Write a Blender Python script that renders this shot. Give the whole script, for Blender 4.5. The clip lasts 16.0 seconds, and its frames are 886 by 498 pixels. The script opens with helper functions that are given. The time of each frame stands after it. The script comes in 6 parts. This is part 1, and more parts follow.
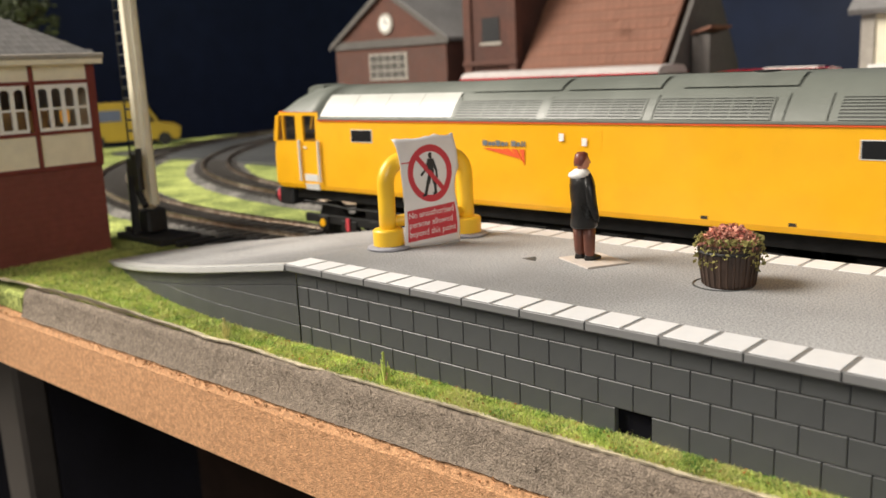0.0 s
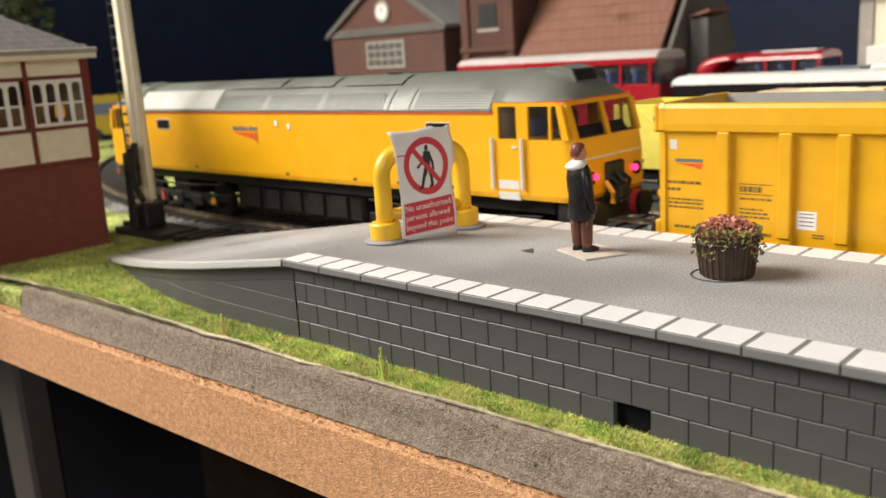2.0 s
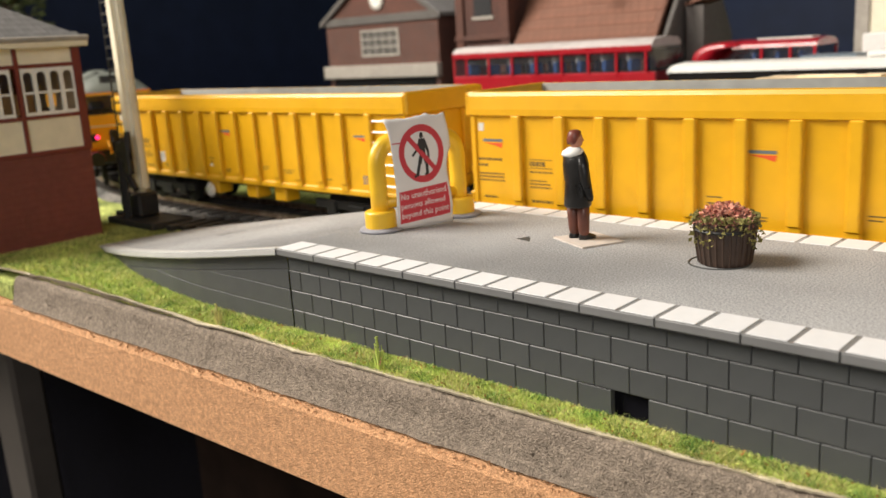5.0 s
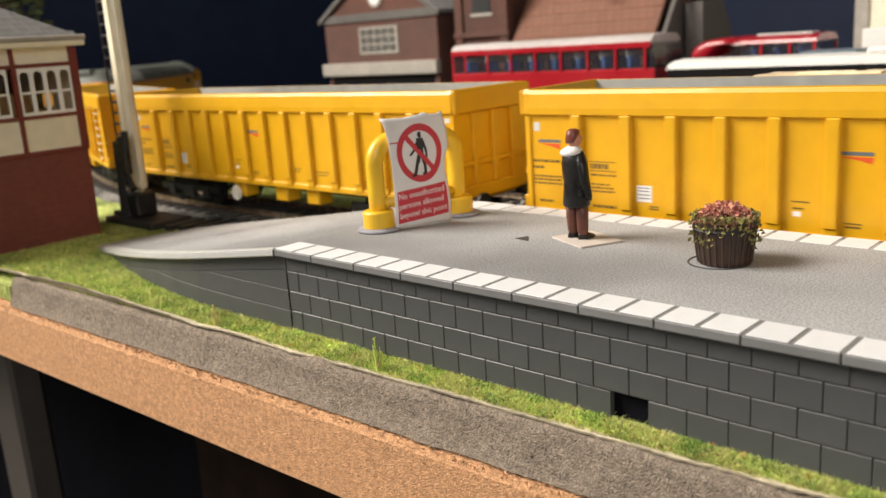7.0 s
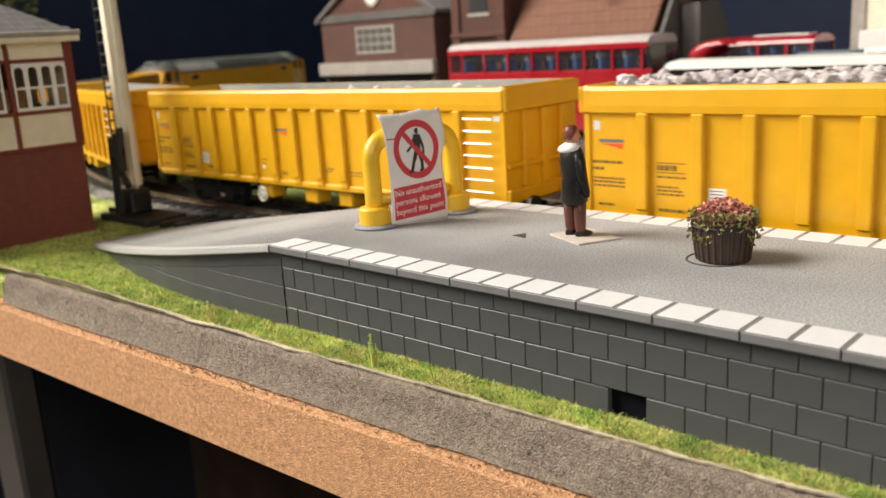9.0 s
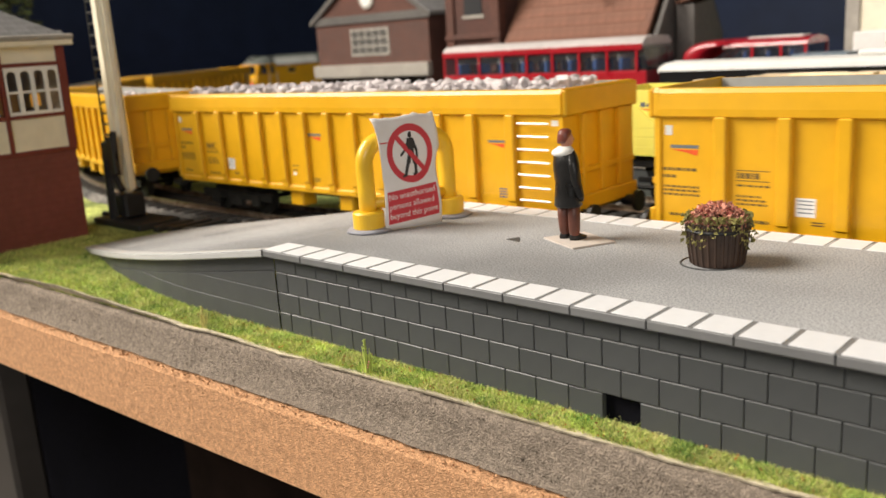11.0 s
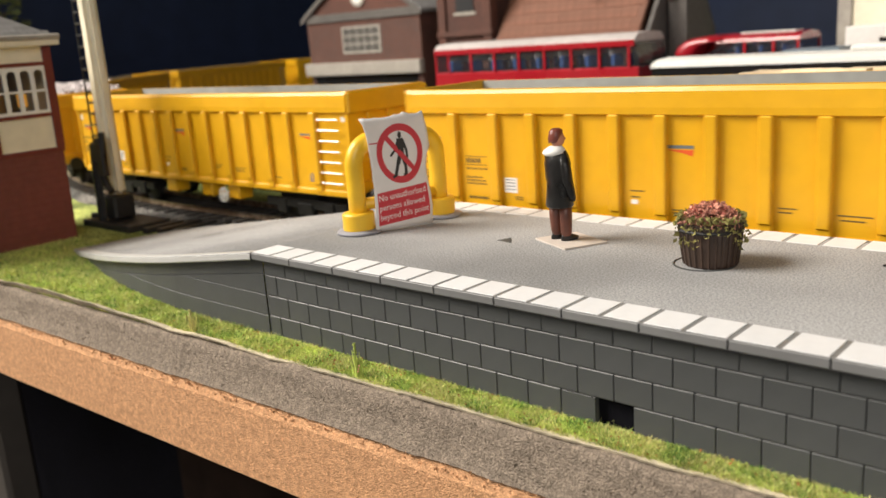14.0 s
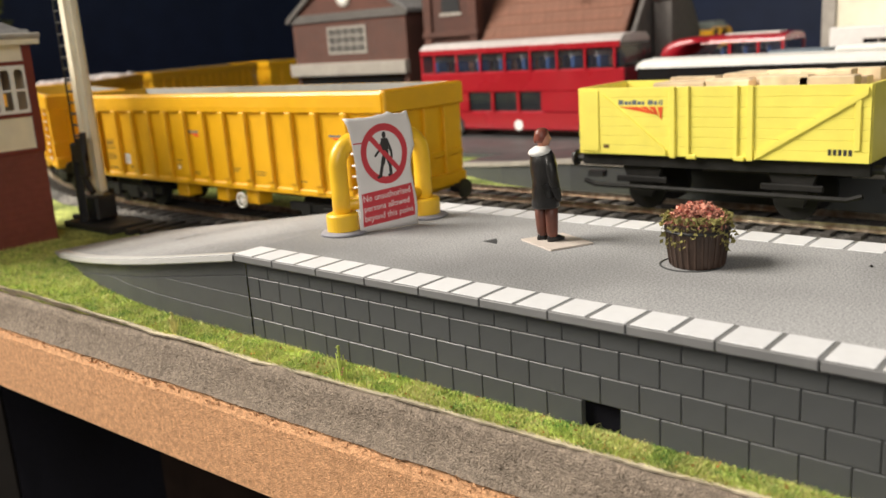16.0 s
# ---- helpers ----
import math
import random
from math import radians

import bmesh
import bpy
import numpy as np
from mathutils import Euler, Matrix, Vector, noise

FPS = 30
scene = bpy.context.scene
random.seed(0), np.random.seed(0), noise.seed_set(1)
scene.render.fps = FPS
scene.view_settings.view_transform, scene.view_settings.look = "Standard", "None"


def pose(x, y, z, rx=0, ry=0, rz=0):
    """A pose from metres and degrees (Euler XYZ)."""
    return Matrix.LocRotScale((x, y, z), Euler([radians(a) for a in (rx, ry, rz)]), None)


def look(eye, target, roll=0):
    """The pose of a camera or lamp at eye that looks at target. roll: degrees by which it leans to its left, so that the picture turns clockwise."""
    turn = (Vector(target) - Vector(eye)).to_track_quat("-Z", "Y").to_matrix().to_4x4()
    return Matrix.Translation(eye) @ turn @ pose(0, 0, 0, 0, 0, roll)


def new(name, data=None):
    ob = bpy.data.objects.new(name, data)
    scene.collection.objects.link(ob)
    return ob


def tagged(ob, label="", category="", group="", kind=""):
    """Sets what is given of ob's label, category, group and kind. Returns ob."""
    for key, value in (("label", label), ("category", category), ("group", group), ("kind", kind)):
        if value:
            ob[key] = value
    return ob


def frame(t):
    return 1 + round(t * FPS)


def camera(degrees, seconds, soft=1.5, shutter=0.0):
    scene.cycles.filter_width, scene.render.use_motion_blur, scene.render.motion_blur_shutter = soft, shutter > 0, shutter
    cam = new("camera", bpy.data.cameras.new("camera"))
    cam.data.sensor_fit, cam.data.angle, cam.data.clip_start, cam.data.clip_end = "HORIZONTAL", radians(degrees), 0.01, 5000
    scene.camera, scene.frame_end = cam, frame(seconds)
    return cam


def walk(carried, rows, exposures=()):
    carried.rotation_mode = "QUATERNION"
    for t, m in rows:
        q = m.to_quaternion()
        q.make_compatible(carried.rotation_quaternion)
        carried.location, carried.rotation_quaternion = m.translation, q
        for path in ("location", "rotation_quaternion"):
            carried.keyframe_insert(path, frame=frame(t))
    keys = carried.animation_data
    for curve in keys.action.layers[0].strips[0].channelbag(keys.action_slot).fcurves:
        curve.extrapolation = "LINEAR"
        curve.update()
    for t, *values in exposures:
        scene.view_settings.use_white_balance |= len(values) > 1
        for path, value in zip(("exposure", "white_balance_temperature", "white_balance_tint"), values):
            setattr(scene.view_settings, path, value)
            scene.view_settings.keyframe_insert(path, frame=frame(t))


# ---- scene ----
cam = camera(53.85, 16.0, soft=1.5, shutter=0.3)
cam.data.dof.use_dof, cam.data.dof.focus_distance, cam.data.dof.aperture_fstop = True, 0.172, 31.0
PATH = [
    (0, look((0.13879, -0.12054, 0.04402), (0.00381, 0.02129, 0.00320), -2.75)),
    (0.5, look((0.13927, -0.12118, 0.04419), (0.00412, 0.02029, 0.00266), -2.91)),
    (1, look((0.13932, -0.12067, 0.04520), (0.00388, 0.02029, 0.00293), -3.28)),
    (1.5, look((0.13938, -0.12027, 0.04536), (0.00417, 0.02062, 0.00213), -3.49)),
    (2, look((0.13868, -0.11898, 0.04541), (0.00385, 0.02206, 0.00149), -3.61)),
    (2.5, look((0.13832, -0.11889, 0.04508), (0.00398, 0.02259, 0.00111), -3.50)),
    (3, look((0.13823, -0.11850, 0.04498), (0.00402, 0.02317, 0.00119), -3.45)),
    (3.5, look((0.13775, -0.11800, 0.04463), (0.00375, 0.02358, -0.00010), -3.48)),
    (4, look((0.13791, -0.11810, 0.04507), (0.00409, 0.02326, -0.00088), -3.68)),
    (6.5, look((0.13689, -0.11746, 0.04437), (0.00333, 0.02387, -0.00241), -3.69)),
    (7, look((0.13710, -0.11692, 0.04535), (0.00345, 0.02421, -0.00177), -3.95)),
    (7.5, look((0.13680, -0.11665, 0.04506), (0.00320, 0.02447, -0.00220), -4.03)),
    (8, look((0.13662, -0.11643, 0.04484), (0.00327, 0.02488, -0.00256), -4.03)),
    (8.5, look((0.13622, -0.11657, 0.04445), (0.00324, 0.02512, -0.00290), -3.76)),
    (9, look((0.13620, -0.11649, 0.04402), (0.00329, 0.02543, -0.00283), -3.60)),
    (11.5, look((0.13600, -0.11534, 0.04445), (0.00378, 0.02733, -0.00207), -3.76)),
    (12, look((0.13583, -0.11524, 0.04412), (0.00373, 0.02751, -0.00251), -3.62)),
    (12.5, look((0.13552, -0.11480, 0.04382), (0.00387, 0.02827, -0.00307), -3.59)),
    (13, look((0.13551, -0.11403, 0.04395), (0.00396, 0.02919, -0.00280), -3.70)),
    (13.5, look((0.13505, -0.11349, 0.04422), (0.00376, 0.02984, -0.00289), -3.88)),
    (14, look((0.13509, -0.11314, 0.04490), (0.00382, 0.03010, -0.00251), -4.10)),
    (14.5, look((0.13521, -0.11280, 0.04532), (0.00402, 0.03050, -0.00215), -4.13)),
    (15, look((0.13473, -0.11272, 0.04462), (0.00401, 0.03087, -0.00328), -4.05)),
    (15.5, look((0.13460, -0.11233, 0.04479), (0.00467, 0.03186, -0.00344), -4.00)),
    (16, look((0.13410, -0.11159, 0.04442), (0.00514, 0.03375, -0.00295), -3.97)),
]
walk(cam, PATH)

# ---- light: one bright window high to the side of the layout, a dim room round it, an added rear fill ----
world = bpy.data.worlds.new("world")
scene.world = world
world.use_nodes = True
WN = world.node_tree
sky = WN.nodes.new("ShaderNodeTexSky")
sky.sky_type, sky.sun_disc, sky.sun_elevation, sky.sun_rotation = "NISHITA", False, radians(45), radians(225)
WN.links.new(sky.outputs[0], WN.nodes["Background"].inputs[0])
WN.nodes["Background"].inputs[1].default_value = 0.1


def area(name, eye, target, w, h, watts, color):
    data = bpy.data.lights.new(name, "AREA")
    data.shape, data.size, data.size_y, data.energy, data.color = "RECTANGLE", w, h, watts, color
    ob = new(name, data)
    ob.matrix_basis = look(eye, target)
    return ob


area("window_daylight", (-0.97, -0.62, 0.98), (0.0, 0.1, 0.0), 0.8, 0.8, 48.0, (1.0, 0.92, 0.81))
# added fill from behind; no window is known there
area("rear_fill", (1.3, -1.36, 0.8), (0.0, 0.2, 0.0), 0.9, 0.9, 13.0, (1.0, 0.93, 0.84))
scene.view_settings.exposure = 0.0

# ---- materials ----
MM = 0.001


def mat(name, color, rough=0.6, metal=0.0, var=0.12, grain=400.0, stain=40.0, bump=0.15, bump_scale=900.0, dark=None, spec=0.5,
        rand=0.0, island=0.0, coat=0.0, rvar=0.08, deep=0.0006):
    """A paint, plastic, stone or cloth: base colour with grain and stains, uneven gloss and fine relief."""
    m = bpy.data.materials.new(name)
    m.use_nodes = True
    t = m.node_tree
    n, l = t.nodes, t.links
    b = n["Principled BSDF"]
    tc = n.new("ShaderNodeTexCoord")

    def tex(scale, detail=3.0):
        x = n.new("ShaderNodeTexNoise")
        x.inputs["Scale"].default_value, x.inputs["Detail"].default_value = scale, detail
        l.new(tc.outputs["Object"], x.inputs["Vector"])
        return x.outputs["Fac"]

    def mapped(v, lo, hi, a=0.3, c=0.7):
        x = n.new("ShaderNodeMapRange")
        x.inputs["From Min"].default_value, x.inputs["From Max"].default_value = a, c
        x.inputs["To Min"].default_value, x.inputs["To Max"].default_value = lo, hi
        l.new(v, x.inputs["Value"])
        return x.outputs["Result"]

    def times(a, c):
        x = n.new("ShaderNodeMath")
        x.operation = "MULTIPLY"
        l.new(a, x.inputs[0])
        l.new(c, x.inputs[1])
        return x.outputs[0]

    g, s = tex(grain), tex(stain)
    k = times(mapped(g, 1 - var, 1 + var), mapped(s, 1 - var, 1 + var))
    if rand:
        info = n.new("ShaderNodeObjectInfo")
        k = times(k, mapped(info.outputs["Random"], 1 - rand, 1 + rand, 0, 1))
    if island:
        info = n.new("ShaderNodeNewGeometry")
        k = times(k, mapped(info.outputs["Random Per Island"], 1 - island, 1 + island, 0, 1))
    if dark:
        mix = n.new("ShaderNodeMix")
        mix.data_type = "RGBA"
        l.new(mapped(times(g, s), 0, 1, 0.18, 0.34), mix.inputs["Factor"])
        mix.inputs["A"].default_value, mix.inputs["B"].default_value = (*dark, 1), (*color, 1)
        source = mix.outputs["Result"]
    else:
        rgb = n.new("ShaderNodeRGB")
        rgb.outputs[0].default_value = (*color, 1)
        source = rgb.outputs[0]
    sc = n.new("ShaderNodeVectorMath")
    sc.operation = "SCALE"
    l.new(source, sc.inputs[0])
    l.new(k, sc.inputs["Scale"])
    l.new(sc.outputs[0], b.inputs["Base Color"])
    l.new(mapped(s, max(0.02, rough - rvar), min(1, rough + rvar)), b.inputs["Roughness"])
    b.inputs["Metallic"].default_value, b.inputs["Specular IOR Level"].default_value = metal, spec
    b.inputs["Coat Weight"].default_value = coat
    if bump:
        bp = n.new("ShaderNodeBump")
        bp.inputs["Strength"].default_value, bp.inputs["Distance"].default_value = bump, deep
        l.new(tex(bump_scale, 4.0), bp.inputs["Height"])
        l.new(bp.outputs[0], b.inputs["Normal"])
    return m


def glass(name, color, rough=0.05, alpha=0.6):
    m = bpy.data.materials.new(name)
    m.use_nodes = True
    b = m.node_tree.nodes["Principled BSDF"]
    b.inputs["Base Color"].default_value = (*color, 1)
    b.inputs["Roughness"].default_value, b.inputs["Alpha"].default_value = rough, alpha
    return m


def glow(name, color, strength):
    m = bpy.data.materials.new(name)
    m.use_nodes = True
    b = m.node_tree.nodes["Principled BSDF"]
    b.inputs["Base Color"].default_value = (*color, 1)
    b.inputs["Emission Color"].default_value, b.inputs["Emission Strength"].default_value = (*color, 1), strength
    return m


YELLOW = mat("rail_yellow_paint", (0.80, 0.405, 0.008), 0.38, var=0.04, grain=150, stain=25, bump=0.04, coat=0.15)
ORANGE = mat("wagon_yellow_paint", (0.72, 0.38, 0.007), 0.42, var=0.05, grain=180, stain=25, bump=0.05, coat=0.1)
LEMON = mat("lemon_plastic", (0.86, 0.76, 0.14), 0.45, var=0.04, grain=200, stain=30, bump=0.05)
LOCO_GREY = mat("roof_grey_paint", (0.16, 0.175, 0.155), 0.42, var=0.08, grain=120, stain=25, bump=0.05)
# base sheet of the louvres; the shade between slats is in its colour
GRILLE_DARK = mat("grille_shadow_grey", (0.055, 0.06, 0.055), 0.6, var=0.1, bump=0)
# glossy roof panel, its grey paled to hold the window's white glare
ROOF_PALE = mat("glare_pale_roof_panel", (0.52, 0.53, 0.50), 0.28, var=0.05, grain=120, stain=25, bump=0.03)
BLACK = mat("black_plastic", (0.014, 0.014, 0.015), 0.5, var=0.2, grain=300, stain=60, bump=0.1)
FRAME = mat("underframe_black", (0.011, 0.0105, 0.010), 0.65, var=0.3, grain=300, stain=60, bump=0.15, spec=0.25)
STEEL = mat("rail_steel", (0.62, 0.56, 0.48), 0.36, 1.0, var=0.15, grain=300, stain=30, bump=0.05, dark=(0.36, 0.27, 0.2))
SILVER = mat("silver_paint", (0.75, 0.75, 0.73), 0.4, 0.2, var=0.04, bump=0.03)
WHITE = mat("white_plastic", (0.80, 0.79, 0.76), 0.45, var=0.04, bump=0.05)
SLEEPER = mat("sleeper_plastic", (0.045, 0.04, 0.036), 0.7, var=0.25, grain=300, stain=60)
BALLAST = mat("grey_ballast", (0.19, 0.18, 0.165), 0.9, var=0.35, grain=900, stain=60, bump=0.9, bump_scale=800, dark=(0.06, 0.058, 0.055))
GRASS_MAT = mat("scatter_mat", (0.40, 0.45, 0.13), 0.95, var=0.3, grain=700, stain=45, bump=1.0, bump_scale=900, dark=(0.20, 0.26, 0.06))
BLADE = mat("static_grass", (0.50, 0.60, 0.14), 0.85, var=0.2, grain=90, stain=35, bump=0, island=0.4)
BLADE_DEEP = mat("deep_green_static_grass", (0.13, 0.27, 0.045), 0.85, var=0.2, grain=90, stain=35, bump=0, island=0.4)
STENCIL = mat("thin_black_stencil", (0.14, 0.085, 0.02), 0.6, var=0.15, grain=600, bump=0)
# van yellow, darkened so that the colour holds the shade around it
VAN_YELLOW = mat("shade_dimmed_yellow", (0.40, 0.27, 0.012), 0.45, var=0.06, bump=0.04)
PETAL_DEEP = mat("deep_red_foam", (0.28, 0.07, 0.05), 0.85, var=0.2, grain=300, stain=90, bump=0.4, island=0.5)
PRINT_GREY = mat("blue_grey_print", (0.13, 0.15, 0.165), 0.6, var=0.05, bump=0)
RUST = mat("rust_scatter", (0.42, 0.13, 0.04), 0.9, var=0.2, bump=0, island=0.4)
BLADE_DRY = mat("dry_static_grass", (0.62, 0.58, 0.22), 0.85, var=0.15, grain=60, stain=25, bump=0, island=0.35)
DECK = mat("speckled_platform_paper", (0.305, 0.307, 0.312), 0.88, var=0.42, grain=2600, stain=14, bump=0.05, bump_scale=3000, spec=0.3)
COPING = mat("coping_grey_plastic", (0.18, 0.182, 0.184), 0.5, var=0.06, grain=200, stain=30, bump=0.05)
EDGE_GREY = mat("pale_grey_plastic_edge", (0.47, 0.47, 0.46), 0.5, var=0.05, grain=200, stain=30, bump=0.05)
SLAB = mat("white_painted_slab", (0.72, 0.73, 0.75), 0.6, var=0.04, grain=250, stain=30, bump=0.12, rand=0.03)
BLOCK = mat("grey_moulded_block", (0.074, 0.078, 0.080), 0.46, var=0.05, grain=250, stain=25, bump=0.06, rand=0.04)
JOINT = mat("moulded_joint_grey", (0.052, 0.055, 0.057), 0.55, var=0.08, grain=250, stain=25, bump=0.06)
PLASTER = mat("painted_grey_plaster", (0.280, 0.227, 0.178), 0.92, var=0.2, grain=2600, stain=900, bump=0.8, bump_scale=2800, dark=(0.240, 0.193, 0.150), deep=0.0008)
PAPER_EDGE = mat("torn_scenic_paper", (0.60, 0.52, 0.38), 0.85, var=0.22, grain=400, stain=50, bump=0.3)
FIBRE = mat("raw_fibreboard", (0.64, 0.352, 0.184), 0.92, var=0.18, grain=3200, stain=900, bump=0.7, bump_scale=2800, dark=(0.58, 0.312, 0.155), deep=0.0007)
NAVY = mat("navy_wall_paint", (0.0105, 0.0185, 0.050), 0.7, var=0.12, grain=30, stain=4, bump=0.05, spec=0.3)
ROOM = mat("room_wall_paint", (0.30, 0.28, 0.25), 0.85, var=0.06, grain=60, stain=4, bump=0.1)
CARPET = mat("dark_carpet", (0.025, 0.021, 0.02), 0.95, var=0.25, grain=300, stain=12, bump=0.3)
# near-black that stands in for shade, under the baseboard and in the drain
UNDER = mat("shade_black", (0.007, 0.007, 0.010), 0.9, var=0.2, bump=0.1, spec=0.05)
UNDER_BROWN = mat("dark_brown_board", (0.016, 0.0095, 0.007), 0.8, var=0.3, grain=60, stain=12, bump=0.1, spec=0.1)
LEG_WOOD = mat("dark_pine", (0.10, 0.045, 0.018), 0.7, var=0.2, grain=80, stain=12, bump=0.2)
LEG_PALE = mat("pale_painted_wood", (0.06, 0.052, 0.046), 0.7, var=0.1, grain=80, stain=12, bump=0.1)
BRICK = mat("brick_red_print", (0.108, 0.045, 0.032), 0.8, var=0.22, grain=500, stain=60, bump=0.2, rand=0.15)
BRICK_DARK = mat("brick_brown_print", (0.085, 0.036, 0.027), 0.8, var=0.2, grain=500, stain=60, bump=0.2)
TILE = mat("orange_clay_tile", (0.20, 0.090, 0.058), 0.8, var=0.12, grain=400, stain=40, bump=0.2, rand=0.06)
SLATE = mat("grey_slate", (0.21, 0.205, 0.205), 0.7, var=0.14, grain=400, stain=40, bump=0.2, rand=0.12)
SLATE_BLUE = mat("pale_blue_paint", (0.20, 0.25, 0.30), 0.4, var=0.05, bump=0.03)
RENDER_GREY = mat("grey_rendered_gable", (0.115, 0.105, 0.098), 0.85, var=0.12, grain=300, stain=30, bump=0.2)
BUS_ROOF = mat("pale_bus_roof", (0.50, 0.46, 0.45), 0.5, var=0.08, grain=200, stain=20, bump=0.05)
STONE = mat("pale_stone", (0.36, 0.33, 0.29), 0.8, var=0.1, grain=300, stain=40, bump=0.15)
CREAM = mat("cream_paint", (0.80, 0.74, 0.58), 0.5, var=0.05, grain=200, stain=30, bump=0.06)
MAROON = mat("maroon_paint", (0.16, 0.025, 0.022), 0.5, var=0.08, grain=250, stain=30, bump=0.08)
BOX_BRICK = mat("maroon_brick", (0.20, 0.055, 0.042), 0.7, var=0.1, grain=350, stain=40, bump=0.2, rand=0.12)
DARKIN = mat("dark_interior", (0.02, 0.02, 0.022), 0.8, var=0.1, bump=0)
BOX_IN = mat("signal_box_interior", (0.38, 0.24, 0.10), 0.8, var=0.2, grain=150, stain=40, bump=0)
RED = mat("bus_red_paint", (0.34, 0.008, 0.018), 0.3, var=0.04, grain=150, stain=25, bump=0.02, coat=0.3)
BLUE_SEAT = mat("blue_seat_plastic", (0.05, 0.14, 0.42), 0.6, var=0.1, bump=0)
TYRE = mat("tyre_rubber", (0.02, 0.02, 0.02), 0.8, var=0.2, bump=0.1)
PAPER = mat("white_printed_paper", (0.76, 0.735, 0.72), 0.75, var=0.03, grain=200, stain=50, bump=0.12, bump_scale=300)
PRINT_RED = mat("red_print", (0.56, 0.045, 0.06), 0.7, var=0.05, grain=250, stain=60, bump=0.05)
PRINT_BLACK = mat("black_print", (0.03, 0.028, 0.027), 0.7, var=0.1, bump=0)
PRINT_BLUE = mat("blue_print", (0.10, 0.12, 0.20), 0.6, var=0.05, bump=0)
PRINT_ORANGE = mat("orange_print", (0.72, 0.09, 0.015), 0.6, var=0.05, bump=0)
PRINT_WHITE = mat("white_print", (0.8, 0.78, 0.76), 0.6, var=0.03, bump=0)
BARRIER = mat("barrier_yellow_plastic", (0.82, 0.50, 0.025), 0.38, var=0.04, grain=150, stain=40, bump=0.04, coat=0.1)
PUTTY = mat("grey_blue_putty", (0.30, 0.30, 0.34), 0.7, var=0.15, grain=250, stain=80, bump=0.5, bump_scale=250)
CARD = mat("pale_card", (0.55, 0.49, 0.44), 0.85, var=0.06, grain=300, stain=60, bump=0.1)
POT = mat("dark_brown_barrel", (0.045, 0.026, 0.018), 0.5, var=0.25, grain=300, stain=80, bump=0.3)
SOIL = mat("dark_soil", (0.03, 0.02, 0.012), 0.95, var=0.3, bump=0.5)
PETAL = mat("dusty_pink_foam", (0.56, 0.25, 0.18), 0.85, var=0.2, grain=300, stain=90, bump=0.4, island=0.5)
LEAF = mat("olive_foam", (0.27, 0.245, 0.08), 0.9, var=0.2, grain=300, stain=90, bump=0.4, island=0.45)
COAT = mat("black_gloss_enamel", (0.012, 0.0115, 0.0115), 0.34, var=0.25, grain=250, stain=120, bump=0.45, bump_scale=450, spec=0.4)
TROUSER = mat("brown_enamel", (0.13, 0.045, 0.03), 0.45, var=0.2, grain=250, stain=120, bump=0.3, bump_scale=350)
SKIN = mat("flesh_enamel", (0.52, 0.24, 0.16), 0.45, var=0.1, grain=250, stain=120, bump=0.2)
HAIR = mat("chestnut_enamel", (0.17, 0.045, 0.03), 0.4, var=0.2, grain=250, stain=120, bump=0.3)
ROCK = mat("pale_stone_load", (0.58, 0.53, 0.53), 0.85, var=0.15, grain=250, stain=60, bump=0.4, island=0.25)
TIMBER = mat("sawn_timber_load", (0.74, 0.58, 0.38), 0.75, var=0.2, grain=120, stain=60, bump=0.2, rand=0.15)
INNER = mat("grey_wagon_interior", (0.33, 0.33, 0.31), 0.6, var=0.1, grain=200, stain=30, bump=0.1)
FOAM_TREE = mat("dark_tree_foam", (0.075, 0.09, 0.05), 0.9, var=0.3, grain=200, stain=60, bump=0.5, island=0.4)
BARK = mat("bark", (0.09, 0.06, 0.04), 0.9, var=0.2, bump=0.4)
GLASS = glass("dark_glazing", (0.03, 0.035, 0.04), 0.06, 0.55)
CAB_GLASS = glass("cab_glazing", (0.03, 0.03, 0.028), 0.08, 0.22)
CLEAR = glass("clear_glazing", (0.06, 0.06, 0.07), 0.08, 0.18)
TAIL = glow("red_tail_lamp", (1.0, 0.02, 0.12), 4.0)
LAMP_IN = glow("warm_interior_lamp", (1.0, 0.45, 0.05), 0.4)

# ---- mesh tools, in millimetres ----


def thing(name, x, y, z, rz=0.0, label="", category="", group="", kind=""):
    ob = new(name)
    ob.empty_display_size = 0.01
    ob.matrix_basis = pose(x * MM, y * MM, z * MM, 0, 0, rz)
    return tagged(ob, label, category, group, kind)


def part(name, bm, material, parent=None, label="", smooth=False):
    """One bmesh in millimetres as ONE mesh object under a thing or a part."""
    me = bpy.data.meshes.new(name)
    bmesh.ops.scale(bm, vec=(MM, MM, MM), verts=bm.verts)
    bmesh.ops.recalc_face_normals(bm, faces=bm.faces)
    bm.to_mesh(me)
    bm.free()
    me.materials.append(material)
    if smooth:
        me.polygons.foreach_set("use_smooth", [True] * len(me.polygons))
    ob = new(name, me)
    ob.parent = parent
    return tagged(ob, label)


def share(name, ob, parent, m):
    """Another object on the mesh of ob, at pose m (metres)."""
    o = new(name, ob.data)
    o.parent = parent
    o.matrix_basis = m
    return o


def box(x0, x1, y0, y1, z0, z1, bevel=0.0, bm=None):
    bm = bm or bmesh.new()
    v = bmesh.ops.create_cube(bm, size=1)["verts"]
    bmesh.ops.transform(bm, verts=v, matrix=Matrix.LocRotScale(((x0 + x1) / 2, (y0 + y1) / 2, (z0 + z1) / 2), None, (x1 - x0, y1 - y0, z1 - z0)))
    if bevel:
        e = list({e for w in v for e in w.link_edges})
        bmesh.ops.bevel(bm, geom=e, offset=bevel, segments=1, affect="EDGES")
    return bm


